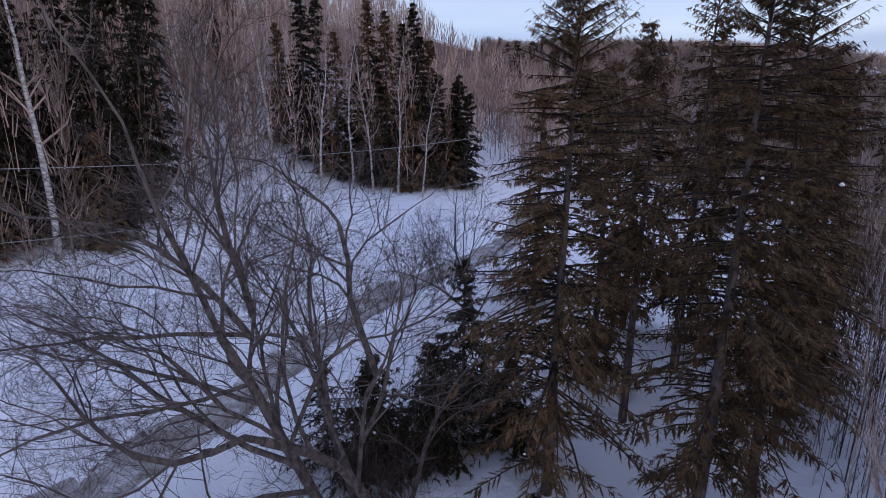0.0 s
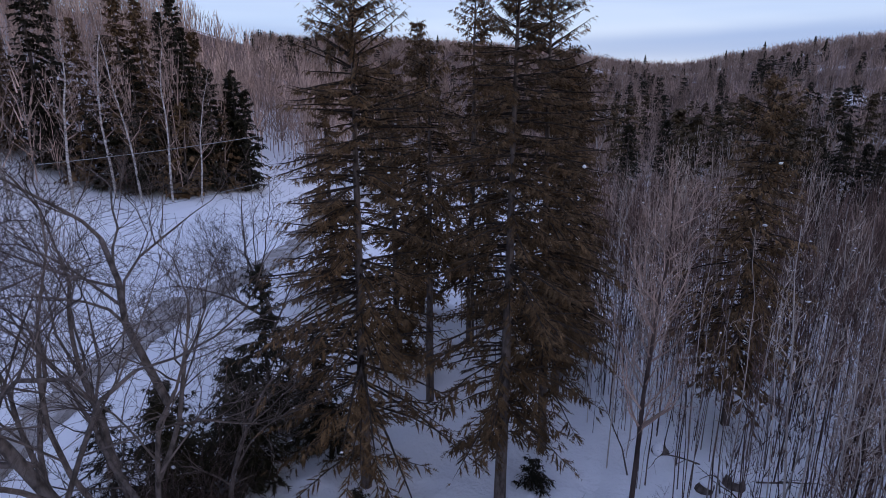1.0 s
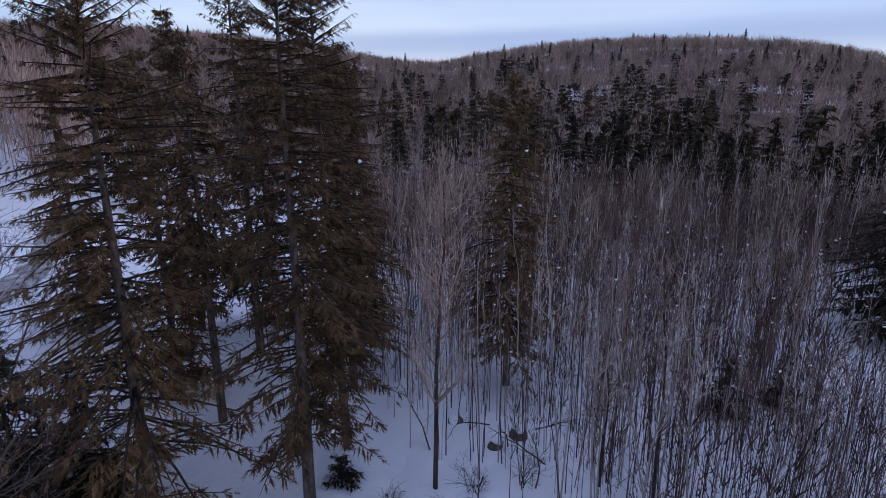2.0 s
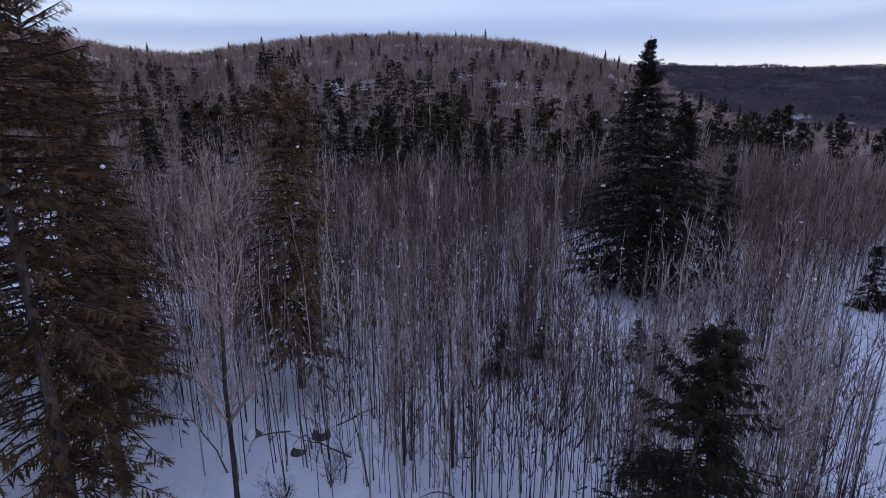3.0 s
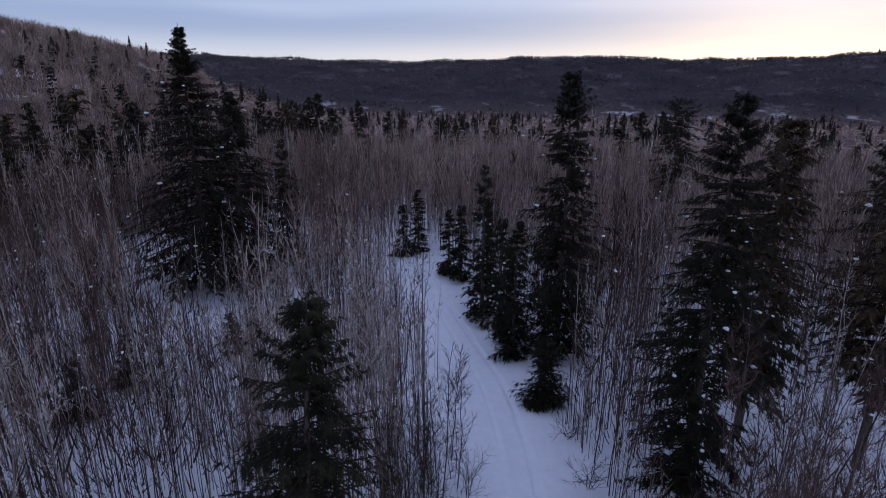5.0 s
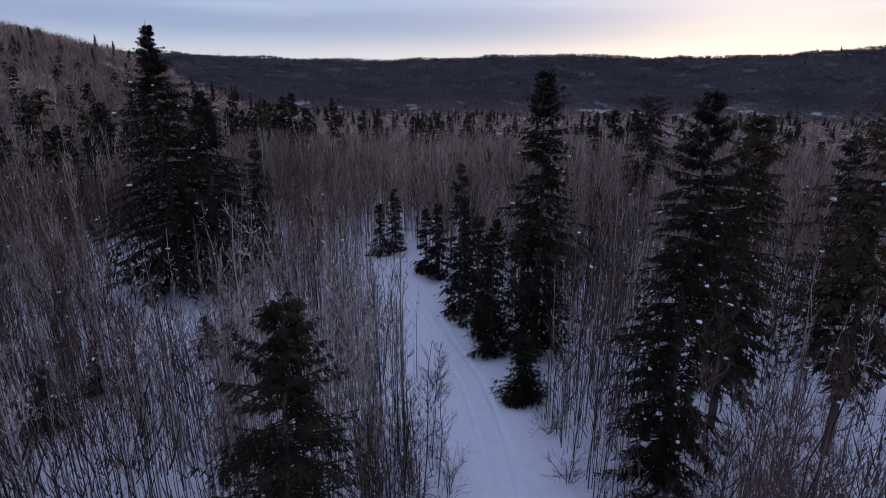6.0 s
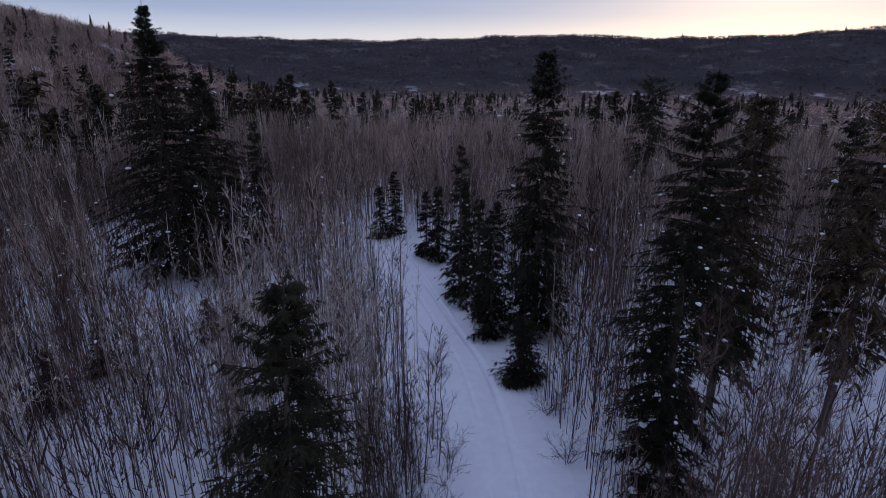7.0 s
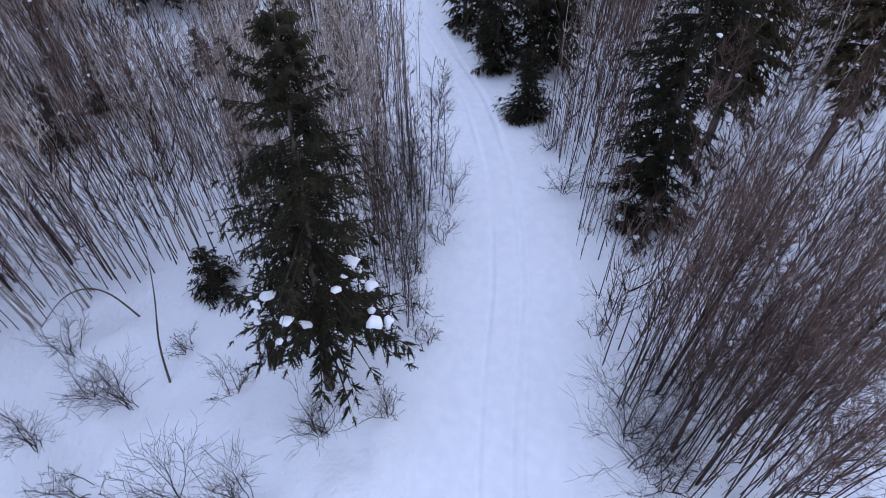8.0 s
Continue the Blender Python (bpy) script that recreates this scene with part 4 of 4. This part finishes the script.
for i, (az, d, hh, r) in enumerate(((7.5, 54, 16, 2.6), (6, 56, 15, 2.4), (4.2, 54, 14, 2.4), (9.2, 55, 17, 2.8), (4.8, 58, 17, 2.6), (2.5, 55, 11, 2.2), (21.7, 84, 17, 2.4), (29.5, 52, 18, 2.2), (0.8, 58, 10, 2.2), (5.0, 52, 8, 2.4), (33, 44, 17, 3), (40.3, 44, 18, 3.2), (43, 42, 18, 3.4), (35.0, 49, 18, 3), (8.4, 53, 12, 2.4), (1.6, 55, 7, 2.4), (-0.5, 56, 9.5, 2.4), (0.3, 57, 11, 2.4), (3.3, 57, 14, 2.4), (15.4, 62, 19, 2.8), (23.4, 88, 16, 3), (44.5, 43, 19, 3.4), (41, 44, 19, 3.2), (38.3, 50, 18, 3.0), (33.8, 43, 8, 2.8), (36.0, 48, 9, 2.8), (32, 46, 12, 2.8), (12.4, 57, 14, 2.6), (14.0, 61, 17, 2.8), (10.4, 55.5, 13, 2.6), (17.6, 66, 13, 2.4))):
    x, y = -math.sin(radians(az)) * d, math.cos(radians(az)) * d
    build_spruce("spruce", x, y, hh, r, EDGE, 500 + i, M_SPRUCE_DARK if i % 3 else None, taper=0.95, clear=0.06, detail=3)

rng = np.random.default_rng(81)
MID = [far_hardwood(rng, 24, 0.0040, 0.0045, 0.17, 0.15) for _ in range(8)]
HIGH = [far_hardwood(rng, 26, 0.0026, 0.0030, 0.13, 0.35) for _ in range(10)]
FAR = [far_crown(rng, 17, 0.0080, 0.0060, 0.20, 0.36) for _ in range(8)]
HEAD = [far_crown(rng, 22, 0.0115, 0.0065, 0.30, 0.40) for _ in range(8)]
DIM = [far_crown(rng, 8, 0.045, 0.012, 0.45, 0.10) for _ in range(6)]
CON = []
for i in range(7):
    hh = rng.uniform(9, 13)
    trunk, _, leaf, _ = spruce(rng, hh, hh * rng.uniform(0.17, 0.23), step=0.75, arms=6, twigs=4, tufts=1, needle=0.4, longest=1.2, spray=0.9, core=0.8, droop=0.35)
    v, f = soup([tubes([[0, 0, 0]], [[0, 0, hh]], 0.12, None, 5), leaf])
    CON.append((v / hh, f))
CONF = [far_conifer(rng, 8, 6, rng.uniform(0.16, 0.25)) for _ in range(6)]


def woods(name, label, kinds, mat, n, az0, az1, d0, d1, h0, h1, wide=(0.8, 1.2), thin=0.0, sink=0.0):
    x, y = scatter(n, az0, az1, d0, d1, rng, thin)
    k = len(x)
    hs = rng.uniform(h0, h1, k)
    stuff(name, [(planted(kinds, x, y, ground_h(x, y) - 0.2 - sink * hs, hs, rng.uniform(*wide, k), rng), mat)], label, "woods")


BARE, DARKWOOD = "bare grey-brown winter hardwoods covering snowy land", "dark spruces scattered through bare winter woods"
woods("slope_woods", BARE, MID, M_TWIG, 900, -10, 20, 41, 110, 8, 13)
woods("slope_woods", BARE, MID, M_TWIG, 800, 20, 52, 38, 110, 9, 16)
woods("slope_woods", BARE, MID, M_TWIG, 700, 3, 52, 90, 170, 9, 14)
woods("slope_spruces", DARKWOOD, CON, M_SPRUCE_DARK, 46, 28, 50, 48, 100, 10, 18)
woods("brush", "dense brown brush along the field edge", MID, M_TWIG, 300, 28, 50, 38, 52, 1.5, 4, (1.5, 3))
woods("brush", "dense brown brush along the field edge", MID, M_SAPLING, 420, 3, 31, 50, 84, 1.8, 5, (1.3, 2.4))
woods("hill_woods", BARE, MID, M_TWIG, 1500, -84, -8, 62, 140, 5, 9, (1.0, 1.5))
woods("hill_woods", BARE, FAR, M_TWIG, 1700, -84, -6, 130, 250, 8, 13, (0.8, 1.3))
woods("hill_woods", BARE, FAR, M_TWIG, 2000, -86, -2, 230, 370, 8, 12, (1.0, 1.6))
woods("hill_woods", BARE, HEAD, M_TWIG, 2300, -86, -2, 370, 470, 12, 16, (0.8, 1.2), sink=0.25)
woods("hill_spruces", DARKWOOD, CON, M_SPRUCE_MID, 150, -84, -8, 60, 140, 9, 14, (1.0, 1.5), thin=32)
woods("hill_spruces", DARKWOOD, CON, M_SPRUCE_DARK, 230, -88, -4, 110, 260, 9, 14, (1.0, 1.6), thin=45)
woods("hill_spruces", DARKWOOD, CONF, M_SPRUCE_DARK, 190, -86, 0, 230, 400, 8, 12, (1.0, 1.5), thin=70)
woods("hill_spruces", DARKWOOD, CONF, M_SPRUCE_DARK, 16, -86, 0, 400, 440, 10, 15, (1.0, 1.4))
woods("valley_woods", BARE, HIGH, M_TWIG, 2000, -165, -84, 30, 80, 6, 9.5, (0.9, 1.6))
woods("valley_woods", BARE, HIGH, M_TWIG, 260, -112, -97, 44, 68, 5, 8, (0.9, 1.5))
woods("valley_woods", BARE, HIGH, M_SAPLING, 900, -165, -84, 28, 62, 5, 8.5, (0.9, 1.6))
woods("hill_woods", BARE, HIGH, M_TWIG, 900, -84, -34, 30, 66, 5, 8, (0.9, 1.6))
woods("hill_woods", BARE, HIGH, M_SAPLING, 700, -84, -34, 26, 60, 5, 8, (0.9, 1.6))
woods("valley_woods", BARE, MID, M_TWIG, 1700, -165, -84, 66, 150, 5, 9, (1.0, 1.5))
woods("valley_woods", BARE, FAR, M_TWIG, 1700, -165, -84, 140, 280, 6, 9, (1.0, 1.6))
woods("valley_woods", BARE, DIM, M_TWIG, 3000, -165, -84, 270, 950, 6, 10, (1.0, 1.8))
woods("valley_spruces", DARKWOOD, CON, M_SPRUCE_MID, 60, -165, -104, 70, 190, 7, 11, thin=40)
woods("valley_spruces", DARKWOOD, CONF, M_SPRUCE_DARK, 900, -165, -84, 230, 950, 9, 15, (1.0, 1.6), thin=130)
woods("hill_woods", BARE, HEAD, M_TWIG, 500, -86, -2, 470, 600, 5, 8, (1.0, 1.6))
PALE = [far_hardwood(rng, 6, 0.0028, 0.0085, 0.16, 0.55) for _ in range(5)]
LIMBED = [far_hardwood(rng, 16, 0.0022, 0.0042, 0.13, 0.4) for _ in range(6)]
BIRCHES = "pale slender birch trunks among brown winter woods"
woods("hill_birches", BIRCHES, PALE, M_PALE, 800, -86, -6, 55, 330, 9, 13, thin=70)
woods("valley_birches", BIRCHES, PALE, M_PALE, 600, -165, -84, 50, 280, 9, 13, thin=60)
woods("valley_birches", BIRCHES, LIMBED, M_TWIG_PALE, 300, -165, -86, 40, 95, 7.5, 10.5)
woods("hill_birches", BIRCHES, LIMBED, M_TWIG_PALE, 130, -84, -40, 30, 75, 7.5, 10.5)
LOW = [far_hardwood(rng, 9, 0.0040, 0.0045, 0.22, 0.3) for _ in range(6)]
KEPT_CLEAR = KEPT_CLEAR[12:]        # low brush may stand in the first twelve
UNDER = "thin leafless undergrowth standing in snow"
woods("undergrowth", UNDER, LOW, M_ASPEN, 2200, -84, -30, 22, 62, 1.5, 4.5)
woods("undergrowth", UNDER, LOW, M_ASPEN, 3200, -165, -82, 14, 62, 1.5, 4.5)
woods("undergrowth", UNDER, LOW, M_ASPEN, 380, -104, -50, 16, 32, 2.0, 5.0)
woods("undergrowth", UNDER, LOW, M_SAPLING, 560, -106, -72, 22, 44, 1.5, 4.0)
woods("undergrowth", UNDER, LOW, M_SAPLING, 150, -84, -60, 15, 28, 3.0, 7.0)
woods("undergrowth", UNDER, LOW, M_SAPLING, 420, -131, -119, 18, 42, 2.5, 7.0)
woods("undergrowth", UNDER, LOW, M_SAPLING, 420, -172, -122, 8, 22, 2.0, 6.0)
woods("ridge_woods", "bare dark woods covering distant ridge", DIM, M_RIDGE_TWIG, 7500, -165, -76, 930, 1540, 9, 13, (0.8, 1.3), sink=0.4)
woods("ridge_woods", "bare dark woods covering distant ridge", DIM, M_RIDGE_TWIG, 1800, -165, -76, 1430, 1520, 8, 11, (0.8, 1.3), sink=0.4)
woods("ridge_spruces", "dark spruces on the distant ridge", CONF, M_SPRUCE_DARK, 70, -165, -76, 1300, 1560, 7, 11)

# dark spruces standing in clumps behind the young wood and down the valley
CLUMP = "dark spruce rising above bare young wood"
grow = np.random.default_rng(83)
first = []
for i in range(6):
    hh = grow.uniform(10.5, 13.0)
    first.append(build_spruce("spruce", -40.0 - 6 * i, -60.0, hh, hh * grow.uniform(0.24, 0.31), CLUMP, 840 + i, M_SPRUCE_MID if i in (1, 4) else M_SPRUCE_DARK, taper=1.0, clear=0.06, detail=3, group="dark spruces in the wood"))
spot_x, spot_y = [], []
for az, d, n, wide in ((-56, 62, 5, 4), (-60, 66, 6, 4), (-64, 58, 5, 4), (-67, 70, 8, 5), (-71, 66, 8, 5), (-74, 72, 6, 4), (-77, 60, 4, 3), (-79, 74, 6, 5), (-83, 88, 5, 7), (-50, 74, 5, 5), (-45, 62, 4, 4), (-87, 96, 6, 8), (-91, 84, 5, 7), (-92, 120, 8, 10), (-94, 110, 7, 9), (-99, 135, 8, 12), (-109, 150, 7, 14), (-116, 140, 6, 12), (-97, 92, 5, 8), (-101, 120, 8, 12), (-106, 105, 4, 8), (-113, 118, 5, 12), (-120, 95, 3, 6), (-127, 110, 4, 10), (-135, 90, 4, 8), (-142, 75, 4, 6), (-88, 140, 8, 14), (-96, 160, 9, 16), (-104, 175, 8, 16)):
    px_, py_ = -math.sin(radians(az)) * d, math.cos(radians(az)) * d
    spot_x += list(px_ + grow.normal(0, wide, n))
    spot_y += list(py_ + grow.normal(0, wide, n))
for i, (x, y) in enumerate(zip(spot_x, spot_y)):
    m = pose(x, y, ground_z(x, y) - 0.15, 0, 0, grow.uniform(0, 360)) @ Matrix.Scale(grow.uniform(0.75, 1.12) * (1.2 if math.hypot(x, y) > 82 else 1.0), 4)
    if i < 6:
        first[i].matrix_basis = m
    else:
        copy_thing(first[int(grow.integers(0, 6))], m)

# ---------------------------------------------------------------- single aspens, shrubs and fallen wood near by
POLE = "bare aspen with a dark trunk and fine pinkish crown"
for i, (x, y, hh, r) in enumerate(((11.5, 13.1, 12.9, 0.09), (16.0, 9.1, 9.5, 0.07), (16.2, 9.5, 8.0, 0.05), (16.4, 9.0, 9.0, 0.055), (16.6, 7.3, 9.0, 0.05), (5.5, -8.5, 9.0, 0.055), (3.9, -7.8, 9.5, 0.05), (3.0, -7.9, 8.5, 0.04), (3.7, -9.1, 9.5, 0.045), (3.1, -10.0, 10.0, 0.05), (7.0, -11.0, 9.5, 0.04))):
    g = np.random.default_rng(700 + i)
    near = i > 4
    wide = 1.3 if i == 0 else 1.0
    stem, crown = hardwood(g, hh, r, first=0.25, arms=30 if near else 50, reach=0.2 * wide, twigs=6 if near else 8, twiglets=2 if near else 3, fine=0.0045 if near else 0.0055 * wide ** 2, wob=0.012, up=(0.9, 1.7))
    tree = thing("aspen", POLE, "aspen tree")
    part("trunk", stem, M_ASPEN, tree, "", True)
    part("crown", crown, M_SAPLING if near else M_TWIG, tree)["kind"] = "stuff"
    tree.matrix_basis = pose(x, y, ground_z(x, y) - 0.1, g.normal(0, 1.5), g.normal(0, 1.5), g.uniform(0, 360))

SHRUB = "leafless brown shrub sticking out of the snow"
for i, (x, y, size, n) in enumerate(((6.5, 2.9, 1.1, 7), (10.3, 5.4, 1.0, 6), (7.6, 0.6, 0.9, 7), (7.1, 4.3, 1.1, 6), (7.4, -1.1, 0.6, 4), (3.8, -6.7, 1.3, 9), (4.7, -6.9, 1.3, 7), (5.4, -7.6, 1.2, 6), (3.2, -7.0, 1.2, 6), (9.8, 7.7, 0.8, 5), (10.9, 6.4, 0.6, 4), (9.6, 2.7, 0.6, 3), (7.9, 6.2, 0.9, 5), (11.6, 3.8, 0.4, 4), (9.4, -2.9, 0.5, 3), (8.3, -9.0, 0.9, 4), (7.7, -8.0, 0.5, 3), (10.6, -3.2, 0.6, 3), (13.3, -4.9, 0.8, 4), (12.0, -3.7, 0.7, 4), (15.2, -6.0, 1.0, 5), (14.2, -10.4, 0.8, 5), (17.0, -11.2, 0.7, 5), (22.0, -8.0, 0.8, 5), (25.0, -11.6, 0.6, 4), (12.5, 6.9, 0.7, 4), (5.6, -9.6, 1.2, 7), (4.6, -8.6, 1.1, 6), (14.0, 11.0, 0.8, 5), (12.5, 12.0, 0.7, 4), (9.5, 13.0, 0.6, 4), (-2.3, 15.7, 2.1, 8), (-3.4, 16.4, 2.0, 7), (-1.5, 16.3, 1.8, 6), (-4.4, 15.9, 2.0, 7))):
    g = np.random.default_rng(800 + i)
    bush = thing("shrub", SHRUB, "shrub", "leafless shrubs in the snow")
    stems = [((g.normal(0, 0.12), g.normal(0, 0.12), 0), (g.normal(0, 0.36), g.normal(0, 0.36), 1.0), size * g.uniform(0.7, 1.25), 0.012) for _ in range(n + 3)]
    thick, thin = spread_tree(g, stems, levels=4, kids=(3, 2, 2), shrink=0.62, fine=0.007)
    part("stem", thick, M_ASPEN, bush)["kind"] = "stuff"
    part("crown", thin, M_ASPEN, bush)["kind"] = "stuff"
    bush.matrix_basis = pose(x, y, ground_z(x, y) - 0.05)

for i, pts in enumerate((((10.8, 4.4, 0), (11.0, 4.2, 1.6), (11.1, 3.7, 3.2), (11.2, 3.4, 4.6)), ((13.6, 5.2, 0), (13.3, 5.5, 2.0), (12.8, 6.2, 2.6), (12.2, 7.0, 2.0)), ((15.3, 12.9, 0), (14.6, 12.4, 1.2), (13.6, 11.9, 2.0), (12.8, 11.6, 2.2)))):
    p = np.array(pts, float)
    p[:, 2] += ground_z(p[0, 0], p[0, 1]) - 0.05
    u = np.linspace(0, 3, 12)
    q = np.column_stack([np.interp(u, np.arange(4), p[:, k]) for k in range(3)])
    for _ in range(3):
        q[1:-1] = (q[:-2] + 2 * q[1:-1] + q[2:]) / 4
    ob = new("bent_sapling", to_mesh("bent_sapling", pipe(q, np.linspace(0.035, 0.008, 12), 6), M_WILLOW, True))
    tagged(ob, "thin bare sapling bent over the snow", "sapling")

# two overhead cables across the field
for z0, z1, sag in ((11.6, 11.4, 1.1), (7.6, 7.8, 0.9)):
    a_, b_ = np.array([-34.0, 18.0, z0]), np.array([4.0, 48.0, z1])
    u = np.linspace(0, 1, 40)
    q = a_ + (b_ - a_) * u[:, None]
    q[:, 2] -= sag * 4 * u * (1 - u)
    ob = new("cable", to_mesh("cable", pipe(q, np.full(40, 0.022), 5), M_WIRE, True))
    tagged(ob, "thin pale grey overhead cable crossing the field", "cable", "overhead cables")

# snow-capped stumps and fallen branches among the young trees
for i, (x, y, r, hh) in enumerate(((16.2, 13.1, 0.36, 0.42), (14.8, 13.2, 0.26, 0.5), (15.0, 15.7, 0.32, 0.3))):
    g = np.random.default_rng(900 + i)
    stump = thing("stump", "weathered grey stump with a snow cap", "stump", "stumps in the snow")
    zz = np.linspace(0, hh, 6)
    part("wood", pipe(np.column_stack([0.1 * zz, 0.05 * zz, zz]), r * np.linspace(1.25, 0.85, 6), 11), M_WILLOW, stump, "", True)
    v, f = lump(g, r * 1.05)
    part("snow_cap", (v + (0, 0, hh + 0.03), f), M_CLUMP, stump, "rounded white snow cap", True)
    stump.matrix_basis = pose(x, y, ground_z(x, y) - 0.12, 8, 14, g.uniform(0, 360))
for i, (x, y, ln, yaw) in enumerate(((14.2, 10.6, 2.2, 40), (15.6, 11.2, 1.8, 110), (13.2, 12.3, 2.4, 200), (16.9, 12.8, 1.6, 300), (12.8, 14.9, 2.0, 80), (15.8, 14.4, 1.7, 150))):
    g = np.random.default_rng(950 + i)
    thick, thin = spread_tree(g, [((0, 0, 0.02), (1.0, 0.1, 0.22), ln, 0.035)], levels=3, kids=(3, 2), shrink=0.5, fine=0.01)
    ob = thing("fallen_branch", "dark fallen branch lying in the snow", "branch", "fallen branches")
    part("limb", thick, M_WILLOW, ob, "", True)
    part("twigs", thin, M_TWIG_DARK, ob)["kind"] = "stuff"
    ob.matrix_basis = pose(x, y, ground_z(x, y) - 0.03, 0, 0, yaw)
